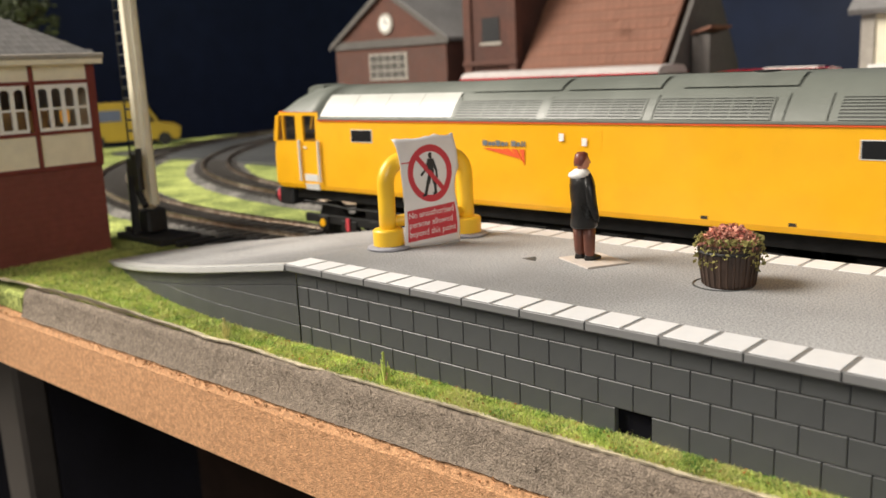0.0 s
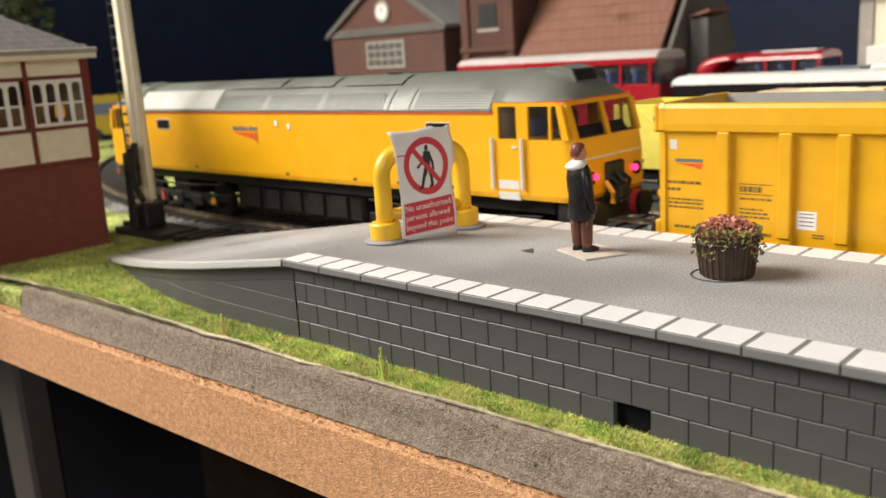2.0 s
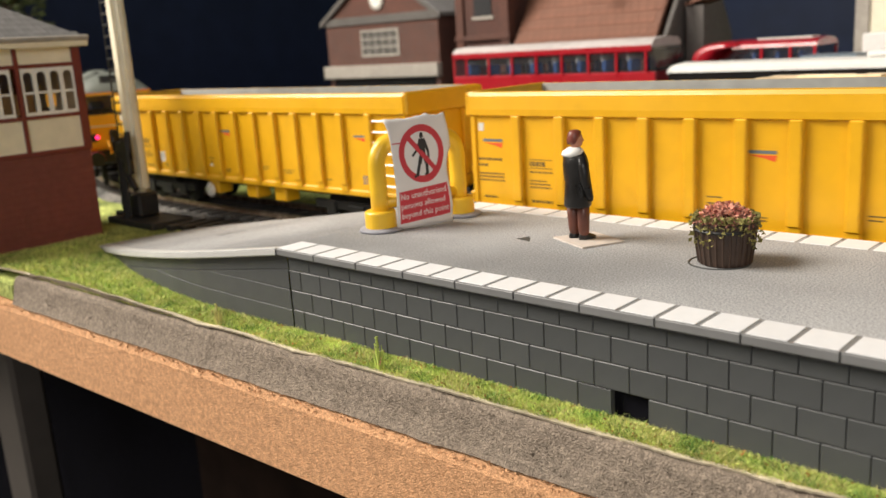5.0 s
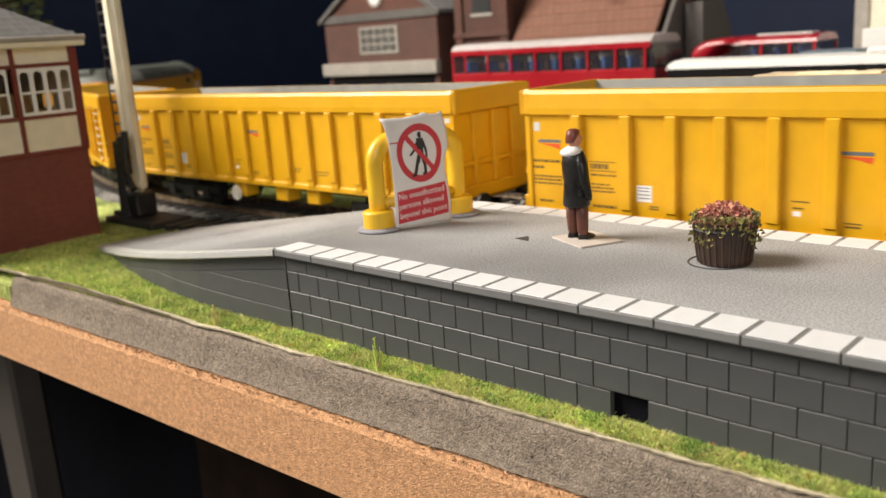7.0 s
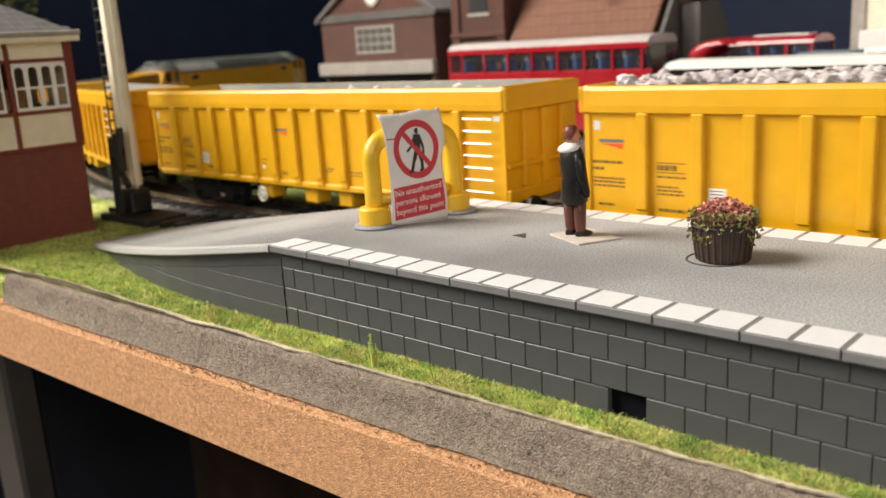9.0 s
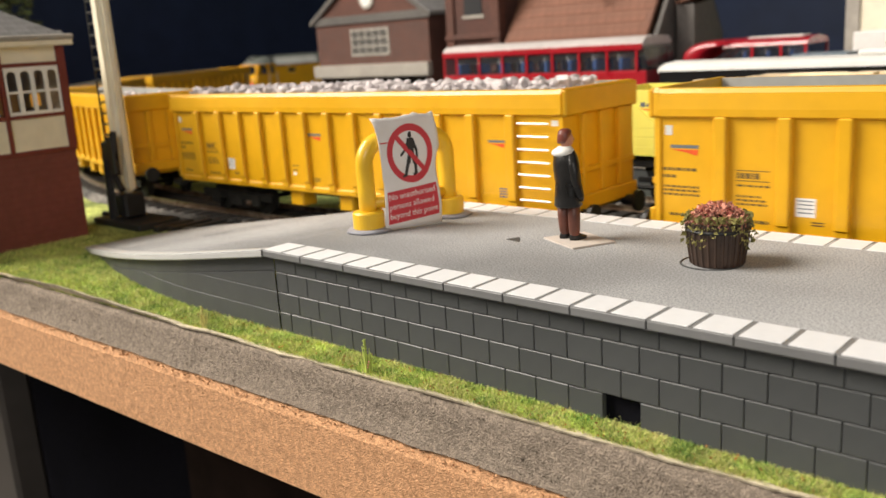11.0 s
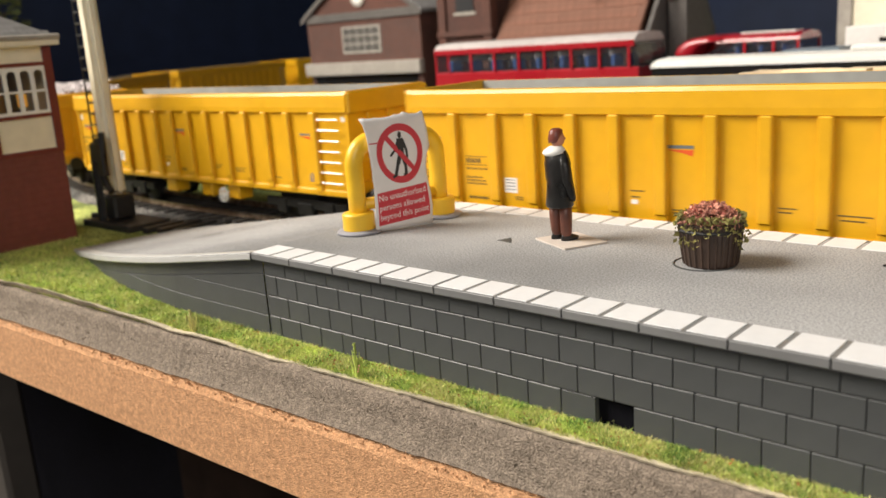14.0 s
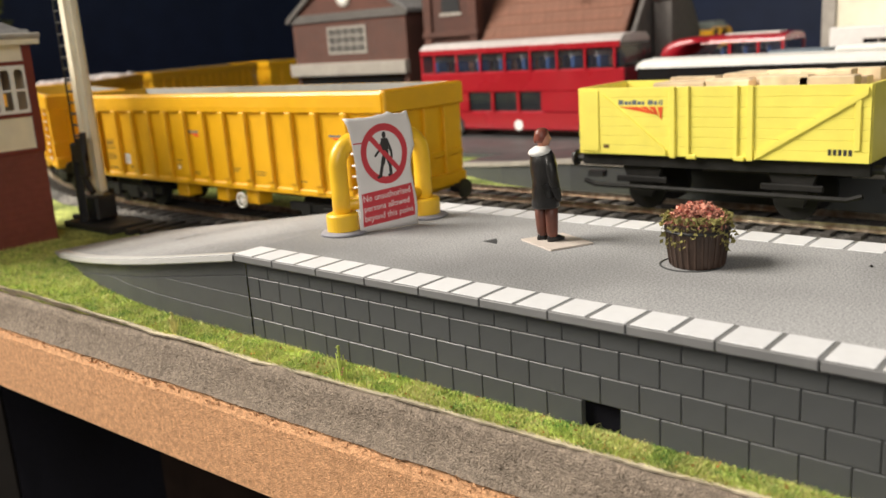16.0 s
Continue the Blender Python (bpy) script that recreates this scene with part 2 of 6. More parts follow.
def prism(points, axis, lo, hi, bm=None):
    """A polygon swept along an axis: 'x' takes (y, z), 'y' takes (x, z), 'z' takes (x, y)."""
    bm = bm or bmesh.new()
    rings = []
    for w in (lo, hi):
        rings.append([bm.verts.new({"x": (w, a, b), "y": (a, w, b), "z": (a, b, w)}[axis]) for a, b in points])
    k = len(points)
    bm.faces.new(rings[0])
    bm.faces.new(rings[1])
    for i in range(k):
        bm.faces.new((rings[0][i], rings[0][(i + 1) % k], rings[1][(i + 1) % k], rings[1][i]))
    return bm


def tube(points, r, n=10, bm=None, closed=False):
    """A round bar along a line of points; r may be a number or one for each point."""
    bm = bm or bmesh.new()
    points = [Vector(p) for p in points]
    rr = r if isinstance(r, (list, tuple)) else [r] * len(points)
    rings = []
    for i, p in enumerate(points):
        a, b = points[max(i - 1, 0)], points[min(i + 1, len(points) - 1)]
        if closed:
            a, b = points[i - 1], points[(i + 1) % len(points)]
        q = (b - a).to_track_quat("Z", "Y")
        rings.append([bm.verts.new(p + q @ Vector((rr[i] * math.cos(2 * math.pi * k / n), rr[i] * math.sin(2 * math.pi * k / n), 0))) for k in range(n)])
    pairs = list(zip(rings, rings[1:])) + ([(rings[-1], rings[0])] if closed else [])
    for a, b in pairs:
        for k in range(n):
            bm.faces.new((a[k], a[(k + 1) % n], b[(k + 1) % n], b[k]))
    if not closed:
        bm.faces.new(rings[0])
        bm.faces.new(rings[-1])
    return bm


def lathe(profile, x=0, y=0, n=20, bm=None, sx=1.0, sy=1.0):
    """A turned shape round z from (radius, height) pairs, capped."""
    bm = bm or bmesh.new()
    rings = [[bm.verts.new((x + sx * r * math.cos(2 * math.pi * k / n), y + sy * r * math.sin(2 * math.pi * k / n), z)) for k in range(n)] for r, z in profile]
    for a, b in zip(rings, rings[1:]):
        for k in range(n):
            bm.faces.new((a[k], a[(k + 1) % n], b[(k + 1) % n], b[k]))
    bm.faces.new(rings[0])
    bm.faces.new(rings[-1])
    return bm


def wheel(x, y0, y1, z, r, n=18, bm=None):
    return tube([(x, y0, z), (x, y1, z)], r, n, bm)


def quad(a, b, c, d, bm=None):
    bm = bm or bmesh.new()
    bm.faces.new([bm.verts.new(p) for p in (a, b, c, d)])
    return bm


def text(name, body, size, material, parent, m, align="CENTER"):
    """Words in the built-in font, as a thin mesh. size in millimetres, m in metres."""
    cu = bpy.data.curves.new(name, "FONT")
    cu.body, cu.size, cu.align_x, cu.extrude = body, size * MM, align, 0.00002
    cu.resolution_u = 2
    tmp = new(name + "_tmp", cu)
    me = bpy.data.meshes.new_from_object(tmp.evaluated_get(bpy.context.evaluated_depsgraph_get()))
    bpy.data.objects.remove(tmp)
    me.materials.clear()
    me.materials.append(material)
    ob = new(name, me)
    ob.parent = parent
    ob.matrix_basis = m
    return ob


def clumps(centres, size, bm=None, seed=1, squash=0.8):
    """Ragged little lumps, one at each centre."""
    bm = bm or bmesh.new()
    rnd = random.Random(seed)
    for c in centres:
        s = size * rnd.uniform(0.6, 1.3)
        v = bmesh.ops.create_icosphere(bm, subdivisions=1, radius=s)["verts"]
        for w in v:
            w.co = Vector(c) + Vector((w.co.x, w.co.y, w.co.z * squash)) * rnd.uniform(0.55, 1.35)
    return bm

def flecks(centres, size, seed=1):
    """Ragged scraps of foam: small crooked four-sided splinters."""
    bm = bmesh.new()
    rnd = random.Random(seed)
    for c in centres:
        s = size * rnd.uniform(0.5, 1.4)
        v = [bm.verts.new((c[0] + rnd.uniform(-s, s), c[1] + rnd.uniform(-s, s), c[2] + rnd.uniform(-s, s))) for _ in range(5)]
        for f in ((0, 1, 2), (0, 1, 3), (1, 2, 3), (2, 0, 3), (1, 2, 4), (0, 2, 4)):
            bm.faces.new([v[i] for i in f])
    return bm


# ---- the room round the layout ----
RAIL, GROUND = -15.5, -20.0
TX, TY, TR = -175.0, 88.0, 505.0      # where the curve begins, the running line, its radius


def room():
    w = part("wall_north", box(-1000, 2600, 1190, 1250, -1000, 1450), NAVY)
    tagged(w, "dark navy painted wall behind the layout", "wall", kind="structure")
    w = part("wall_west", box(-1060, -1000, 0, 1250, -1000, 1450), NAVY)
    tagged(w, "dark navy painted side wall", "wall", kind="structure")
    bm = bmesh.new()
    for y0, y1, z0, z1 in ((-1450, 0, -1000, 500), (-1450, 0, 1440, 1450), (-1450, -1080, 500, 1440), (-160, 0, 500, 1440)):
        box(-1060, -1000, y0, y1, z0, z1, bm=bm)
    tagged(part("wall_southwest", bm, ROOM), "plain painted room wall, unseen, with an opening for a lamp", "wall", kind="structure")
    w = part("wall_east", box(2600, 2660, -1450, 1250, -1000, 1450), ROOM)
    tagged(w, "plain painted room wall", "wall", kind="structure")
    # south wall, unseen, with one opening added for the rear fill lamp
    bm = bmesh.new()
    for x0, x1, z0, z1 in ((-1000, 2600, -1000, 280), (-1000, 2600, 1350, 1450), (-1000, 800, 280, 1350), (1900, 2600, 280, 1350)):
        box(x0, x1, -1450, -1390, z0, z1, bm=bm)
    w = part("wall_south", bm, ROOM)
    tagged(w, "plain painted room wall, unseen, with an opening for a lamp", "wall", kind="structure")
    tagged(part("ceiling", box(-1060, 2660, -1450, 1250, 1450, 1500), ROOM), "plain painted ceiling", "ceiling", kind="structure")
    tagged(part("floor", box(-1060, 2660, -1450, 1250, -1050, -1000), CARPET), "dark carpeted floor under the layout", "floor", kind="structure")


room()


def edge_y(x):
    """The layout's front edge runs a little out of line with the platform."""
    return -8.2 + 0.036 * x


def baseboard():
    b = thing("baseboard", 0, 0, -49, label="raw fibreboard baseboard with grey plastered front edge and scenic grass", category="baseboard", kind="structure")
    rnd = random.Random(3)
    # fibreboard slab, its cut face ragged along the top
    bm = bmesh.new()
    xs = [i * 2.0 - 720 for i in range(0, 1101)]
    prev = None
    for x in xs:
        y = edge_y(x) - 3.6
        j = noise.noise((x * 0.31, 0, 3)) * 0.35 + noise.noise((x * 1.1, 0, 6)) * 0.2
        col = [bm.verts.new(p) for p in ((x, y + 1.5, 0.4), (x, y - 0.55, 1.0), (x, y - 0.4, 10), (x, y - 0.2, 17.4 + j), (x, y + 0.5 + j, 18.9 + j), (x, y + 3.4, 19.6 + j), (x, 1150, 19.2), (x, 1150, 0.4))]
        if prev:
            for k in range(8):
                bm.faces.new((prev[k], prev[(k + 1) % 8], col[(k + 1) % 8], col[k]))
        else:
            bm.faces.new(col)
        prev = col
    bm.faces.new(prev)
    part("fibreboard", bm, FIBRE, b, "raw orange-brown fibreboard with a rough cut face")
    # grey plaster fascia, lumpy
    bm = bmesh.new()
    prev = None
    n = 0
    x = -152.0
    while x < 420:
        y = edge_y(x)
        col = []
        for k, (dy, z) in enumerate(((3.0, 28.6), (0.7, 28.9), (-0.5, 28.2), (-0.8, 26.4), (-1.2, 24.4), (-1.9, 22.2), (-2.7, 20.4), (-3.0, 19.7))):
            a = noise.noise((x * 0.09, z * 0.2, 7)) * 0.55 + noise.noise((x * 0.45, z * 0.45, 1)) * 0.25 + noise.noise((x * 1.3, z * 1.3, 4)) * 0.14
            col.append(bm.verts.new((x, y + dy + (a if k > 0 else 0), z + (0.6 * noise.noise((x * 0.11, 5, 5)) if k < 3 else 0))))
        if prev:
            for k in range(7):
                bm.faces.new((prev[k], prev[k + 1], col[k + 1], col[k]))
        prev = col
        x += 0.8
    part("plaster_fascia", bm, PLASTER, b, "rough grey painted plaster edge", smooth=True)
    # grit standing out of the plaster, fibres out of the cut board, crumbs along the seam
    rnd = random.Random(21)
    grit, fibres, crumbs = [], [], []
    for _ in range(3200):
        x, z = rnd.uniform(-152, 128), rnd.uniform(20.4, 28.4)
        dy = float(np.interp(z, [19.7, 20.4, 22.2, 24.4, 26.4, 28.2], [-3.0, -2.7, -1.9, -1.2, -0.8, -0.5]))
        a = noise.noise((x * 0.09, z * 0.2, 7)) * 0.55 + noise.noise((x * 0.45, z * 0.45, 1)) * 0.25 + noise.noise((x * 1.3, z * 1.3, 4)) * 0.14
        grit.append((x, edge_y(x) + dy + a, z))
    for _ in range(3600):
        x, z = rnd.uniform(-190, 128), rnd.uniform(1.2, 17.6)
        fibres.append((x, edge_y(x) - 3.6 + float(np.interp(z, [1, 10, 17.4], [-0.55, -0.4, -0.2])), z))
    for _ in range(1100):
        x = rnd.uniform(-190, 128)
        crumbs.append((x, edge_y(x) - 3.2 + rnd.uniform(-0.5, 0.5), 18.9 + rnd.uniform(-0.7, 0.7)))
    tagged(part("plaster_grit", flecks(grit, 0.2, 31), PLASTER, b), kind="stuff")
    tagged(part("fibre_flakes", flecks(fibres, 0.2, 32), FIBRE, b), kind="stuff")
    tagged(part("seam_crumbs", flecks(crumbs, 0.33, 33), FIBRE, b), kind="stuff")
    # torn paper edge of the grass mat
    bm = bmesh.new()
    prev = None
    x = -175.0
    while x < 420:
        y = edge_y(x) + 1.0 + noise.noise((x * 0.11, 5, 9)) * 0.8
        lift = max(0, noise.noise((x * 0.045, 2, 2))) * 1.4
        if x < -60:
            lift += 1.7 * (1 - abs(x + 110) / 60) if -170 < x < -50 else 0
        j = noise.noise((x * 0.9, 1, 1)) * 0.35
        curl = max(0.0, min(1.0, (-15 - x) / 60, (x + 172) / 20)) * (0.75 + 0.5 * noise.noise((x * 0.06, 4, 4)))
        lift += 0.9 * curl
        j -= 0.9 * curl
        col = [bm.verts.new(p) for p in ((x, y + 1.6, 29.1), (x, y + 0.4, 29.3 + lift * 0.6), (x, y - 0.85 + j, 29.4 + lift), (x, y - 0.7 + j, 28.95 + lift), (x, y + 0.6, 28.7))]
        if prev:
            for k in range(4):
                bm.faces.new((prev[k], prev[k + 1], col[k + 1], col[k]))
        prev = col
        x += 1.0
    part("torn_paper_edge", bm, PAPER_EDGE, b, "torn curling edge of the scenic mat")
    # fine grass sheet, gently uneven
    bm = bmesh.new()
    nx, ny = 150, 70
    grid = []
    for i in range(nx + 1):
        row = []
        for k in range(ny + 1):
            x = -720 + 2200 * i / nx
            y = edge_y(x) + 1.2 + (1140 - edge_y(x)) * (k / ny) ** 1.5
            row.append(bm.verts.new((x, y, 29.0 + 0.35 * noise.noise((x * 0.05, y * 0.05, 0)))))
        grid.append(row)
    for i in range(nx):
        for k in range(ny):
            bm.faces.new((grid[i][k], grid[i + 1][k], grid[i + 1][k + 1], grid[i][k + 1]))
    part("scatter_ground", bm, GRASS_MAT, b, "yellow-green scatter grass", smooth=True)
    bm = box(-719, -153, -1, 8, 19.4, 26.5, bevel=1.0)
    bmesh.ops.transform(bm, matrix=Matrix.Translation((0, -14, 0)), verts=bm.verts)
    part("lower_scenic_step", bm, GRASS_MAT, b, "grass covered step in the edge")
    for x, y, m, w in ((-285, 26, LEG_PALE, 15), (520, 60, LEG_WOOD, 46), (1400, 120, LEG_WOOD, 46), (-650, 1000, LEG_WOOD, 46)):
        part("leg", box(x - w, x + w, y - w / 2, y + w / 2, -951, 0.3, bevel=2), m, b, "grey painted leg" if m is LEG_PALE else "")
    # sheet added where only shade lies under the board
    part("back_panel", box(-718, -190.5, 118, 130, -951, 0.3), UNDER, b, "near-black sheet for the shade under the baseboard")
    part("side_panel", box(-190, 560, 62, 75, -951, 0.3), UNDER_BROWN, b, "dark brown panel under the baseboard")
    return b


baseboard()


def blades(name, spots, count, height, material, label, seed, patchy=None):
    """Short grass fibres over rectangles of the plan (x0, x1, function of the near and far y)."""
    rnd = random.Random(seed)
    verts, faces = [], []
    for x0, x1, near, far, share_of in spots:
        for _ in range(int(count * share_of)):
            x = rnd.uniform(x0, x1)
            y = rnd.uniform(near(x), far(x))
            if patchy is not None and noise.noise((x * 0.16, y * 0.4, seed)) < patchy:
                continue
            a, h = rnd.uniform(0, 6.28), height * rnd.uniform(0.35, 1.3)
            lean = rnd.uniform(0.2, 1.7) * h
            d = rnd.uniform(0, 6.28)
            w = 0.12
            z = -20.1
            i = len(verts)
            verts += [((x - w * math.cos(a)) * MM, (y - w * math.sin(a)) * MM, z * MM), ((x + w * math.cos(a)) * MM, (y + w * math.sin(a)) * MM, z * MM),
                      ((x + lean * math.cos(d)) * MM, (y + lean * math.sin(d)) * MM, (z + h) * MM)]
            faces.append((i, i + 1, i + 2))
    me = bpy.data.meshes.new(name)
    me.from_pydata(verts, [], faces)
    me.materials.append(material)
    return tagged(new(name, me), label, "grass", kind="stuff")


def rim_line(x):
    """The front edge of the platform top, straight and then swept back along the ramp."""
    return float(np.interp(x, [-168, -155, -140, -122, -106, -82, -66, -53, -30, 400], [22.5, 18.3, 13.6, 8.6, 5.0, 1.2, -0.2, -0.4, -0.3, -0.1]))


def wall_line(x):
    """The front foot of the platform along the straight and round its ramp."""
    return rim_line(x) + 1.6

STRIPS = ((-27, 130, lambda x: edge_y(x) + 1.0, lambda x: wall_line(x) - 0.1, 0.62),
          (-165, -27, lambda x: edge_y(x) + 1.0, lambda x: wall_line(x) + 0.2, 0.30),
          (-215, -163, lambda x: edge_y(x) + 1.0, lambda x: 34, 0.08))
blades("static_grass", STRIPS, 44000, 1.0, BLADE, "short bright green static grass in front of the platform", 5)
blades("deep_grass", STRIPS, 26000, 1.2, BLADE_DEEP, "deep green tufts in the static grass", 8, 0.08)
blades("dry_grass", STRIPS, 30000, 1.15, BLADE_DRY, "straw coloured static grass fibres", 6, -0.12)


def scatter_flecks():
    rnd = random.Random(12)
    pts = [(x, rnd.uniform(edge_y(x) + 0.6, wall_line(x) - 0.3), -19.5 + rnd.uniform(0, 0.6)) for x in [rnd.uniform(-60, 125) for _ in range(420)]]
    tagged(part("scatter_flecks", flecks(pts, 0.22, 3), RUST), "tiny orange and rust scenic flecks in the grass", "scatter", kind="stuff")
    pts = [(x, rnd.uniform(edge_y(x) + 1.2, wall_line(x) - 0.2), -19.8 + rnd.uniform(0, 0.8)) for x in [rnd.uniform(-165, 128) for _ in range(2200)]]
    tagged(part("green_flock", flecks(pts, 0.2, 4), BLADE), "bright green scenic flock", "scatter", kind="stuff")


scatter_flecks()


def weed(x, y, h, seed, flower=False):
    w = thing("weed", x, y, -20, label="small green scenic weed" + (" with a red flower" if flower else "") + " in the grass", category="weed")
    rnd = random.Random(seed)
    bm = bmesh.new()
    for _ in range(26):
        a, s = rnd.uniform(0, 6.28), rnd.uniform(0.3, 1.0)
        p = (rnd.uniform(-0.6, 0.6), rnd.uniform(-0.6, 0.6), 0)
        q = (p[0] + math.cos(a) * 0.9 * s, p[1] + math.sin(a) * 0.9 * s, h * rnd.uniform(0.35, 0.8))
        tube([p, q], [0.22, 0.08], 4, bm)
    tube([(0, 0, 0), (-0.3, 0, h * 0.6), (-0.5, 0.2, h)], [0.22, 0.2, 0.3], 5, bm)
    clumps([(-0.5 + rnd.uniform(-0.3, 0.3), 0.2 + rnd.uniform(-0.3, 0.3), h * rnd.uniform(0.7, 1.05)) for _ in range(8)], 0.28, bm, seed)
    part("stem_tuft", bm, BLADE if flower else BLADE_DRY, w)
    if flower:
        part("petals", clumps([(1.2, -0.9, h * 0.32), (1.5, -0.8, h * 0.42), (1.3, -1.1, h * 0.25)], 0.33, None, seed), PETAL, w, "tiny red petals")


weed(10.8, -5.2, 7.0, 1, True)
weed(-46.0, -6.6, 5.0, 2)

# ---- the platform ----


def platform():
    p = thing("platform", 0, 0, -20, label="grey moulded plastic station platform with white edge slabs and a ramp", category="platform", kind="structure")
    W, X1 = 66.0, 330.0
    # deck sheet: straight part and ramp
    front = [(x, rim_line(x)) for x in (-28, -41, -53, -66, -74, -82, -94, -106, -122, -140, -155, -163, -168)]
    back = [(-28, W), (-42, 62.5), (-56, 59.3), (-70, 57.2), (-80, 56.2), (-92, 55.4), (-106, 54.8), (-122, 54.2), (-135, 53.2), (-147, 50), (-155, 43), (-162, 35), (-168, 27)]

    def zz(x):
        return 20.0 + (x + 28) * 0.1425 if x < -28 else 20.0

    core = bmesh.new()
    part("deck", box(-28, X1, 7.9, W - 2.6, 18.2, 20.0, bm=core), DECK, p, "speckled grey deck surface")
    bm = bmesh.new()
    prev = None
    for (xa, ya), (xb, yb) in zip(front, back):
        col = [bm.verts.new(v) for v in ((xa, ya, zz(xa)), ((xa + xb) / 2, (ya + yb) / 2, zz((xa + xb) / 2)), (xb, yb, zz(xb)), (xb, yb, max(zz(xb) - 1.3, 0.1)), (xa, ya, max(zz(xa) - 1.3, 0.1)))]
        if prev:
            for k in range(5):
                bm.faces.new((prev[k], prev[(k + 1) % 5], col[(k + 1) % 5], col[k]))
        prev = col
    part("ramp_deck", bm, DECK, p, "sloping deck of the ramp")
    # pale rim along the ramp
    bm = bmesh.new()
    prev = None
    for x, y in front:
        z = zz(x)
        w = 2.4 + 1.6 * max(0.0, (-x - 60) / 108)
        col = [bm.verts.new(v) for v in ((x, y + 0.25, z + 0.14), (x, y + w, z + 0.12), (x, y + w, z - 0.25), (x, y + 1.4, max(z - 1.75, 0.02)), (x, y + 0.1, max(z - 1.7, 0.05)), (x, y - 0.12, max(z - 1.4, 0.1)), (x, y - 0.05, z - 0.2))]
        if prev:
            for k in range(7):
                bm.faces.new((prev[k], prev[(k + 1) % 7], col[(k + 1) % 7], col[k]))
        prev = col
    part("ramp_rim", bm, EDGE_GREY, p, "pale worn plastic rim")
    # coping under the white slabs, both sides
    part("coping_core", box(-28, X1, 0.35, 7.9, 18.21, 20.02), COPING, p)
    part("rear_coping", box(-28, X1, W - 2.6, W, 18.3, 19.9), COPING, p, "grey plastic coping")
    for k in range(25):
        part("coping_stone", box(-28.3 + 14.2 * k, -14.4 + 14.2 * k, -0.1, 2.55, 18.5, 19.95, bevel=0.1), COPING, p)
    # ramp wall: level courses that die out against a band parallel to the slope
    bm = bmesh.new()
    prev = None
    for i in range(72):
        x = -25.97 - i * 1.955
        y, top = wall_line(x), max(zz(x) - 1.3, 0.15)
        band = max(top - 4.1, 0.05)
        rows = [(0.0, 0.0)]
        for z in (5.0, 10.0):
            rows += [(min(z - 0.2, band), 0.0), (min(z - 0.06, band), 0.2 if z < band else 0.0), (min(z + 0.03, band), 0.2 if z < band else 0.0), (min(z + 0.1, band), 0.0)]
        rows += [(band, 0.0), (min(band + 0.08, top), 0.3), (min(band + 0.2, top), 0.3), (min(band + 0.34, top), 0.12), (top, 0.12)]
        col = [bm.verts.new((x, y + g, z)) for z, g in rows]
        if prev:
            for k in range(len(col) - 1):
                bm.faces.new((prev[k], prev[k + 1], col[k + 1], col[k]))
        prev = col
    part("ramp_wall", bm, BLOCK, p, "plain grey moulded ramp side")
    # wall core behind the blocks, with the drain opening left free
    bm = bmesh.new()
    box(-26, 61.7, 2.2, 2.7, 0, 18.3, bm=bm)
    box(68.9, X1, 2.2, 2.7, 0, 18.3, bm=bm)
    box(61.7, 68.9, 2.2, 2.7, 5.1, 18.3, bm=bm)
    box(-26, X1, 62.0, 64.0, 0, 18.3, bm=bm)
    part("wall_core", bm, JOINT, p)
    # box just behind the opening, coloured near-black to paint in its shade
    part("drain_lining", box(58.6, 72.0, 3.0, 6.0, 0.02, 6.0), UNDER, p, "near-black box for the shade in the drain opening")
    return p


PLAT = platform()


def platform_pieces():
    """White edge slabs in pairs on each coping, and the moulded blocks of the front wall."""
    q = box(-3.12, 3.12, 0.25, 7.6, -0.2, 0.12, bevel=0.05)
    a = part("edge_slab", q, SLAB, PLAT)
    a.matrix_basis = pose(-0.02485, 0.00015, 0.0200)
    k = 1
    while -24.85 + 7.1 * k < 326:
        o = share("edge_slab", a, PLAT, pose((-24.85 + 7.1 * k) * MM, 0.00015, 0.0200))
        k += 1
    for k in range(50):
        share("edge_slab", a, PLAT, pose((-24.85 + 7.1 * k) * MM, 0.0577, 0.0200))
    # blocks
    H4 = 4.82
    b = part("block", box(-3.43, 3.43, -0.5, 0.4, -2.365, 2.365, bevel=0.15), BLOCK, PLAT)
    b.matrix_basis = pose(0.0514 - 0.00348 - 0.0696, 0.0020, (20 - 17.31) * MM)
    top = part("block", box(-3.43, 3.43, -0.5, 0.4, -1.78, 1.78, bevel=0.15), BLOCK, PLAT)
    top.matrix_basis = pose(0.3294, 0.0020, (20 - 3.42) * MM)
    for row, (zc, off) in enumerate(((-17.31, 3.48), (-12.49, 0.0), (-7.67, 3.48), (-3.42, 0.0))):
        x = 51.4 + off - 12 * 6.96 + 3.48
        while x < 326:
            if x - 3.48 > -25.0 and not (row == 0 and 61.5 < x < 69.0):
                share("block", top if row == 3 else b, PLAT, pose(x * MM, 0.0020, (20 + zc) * MM))
            x += 6.96
    b.matrix_basis = pose(51.4 * MM + 3.48 * MM + 3.48 * MM, 0.0020, (20 - 17.31) * MM)
    for zc, hh, xb in ((-17.31, 2.34, -21.84), (-12.49, 2.34, -18.32), (-7.67, 2.34, -21.84), (-3.42, 1.76, -18.32)):
        h = part("end_block", box(-25.85, xb, -0.5, 0.4, -hh, hh, bevel=0.14), BLOCK, PLAT)
        h.matrix_basis = pose(0, 0.0020, (20 + zc) * MM)


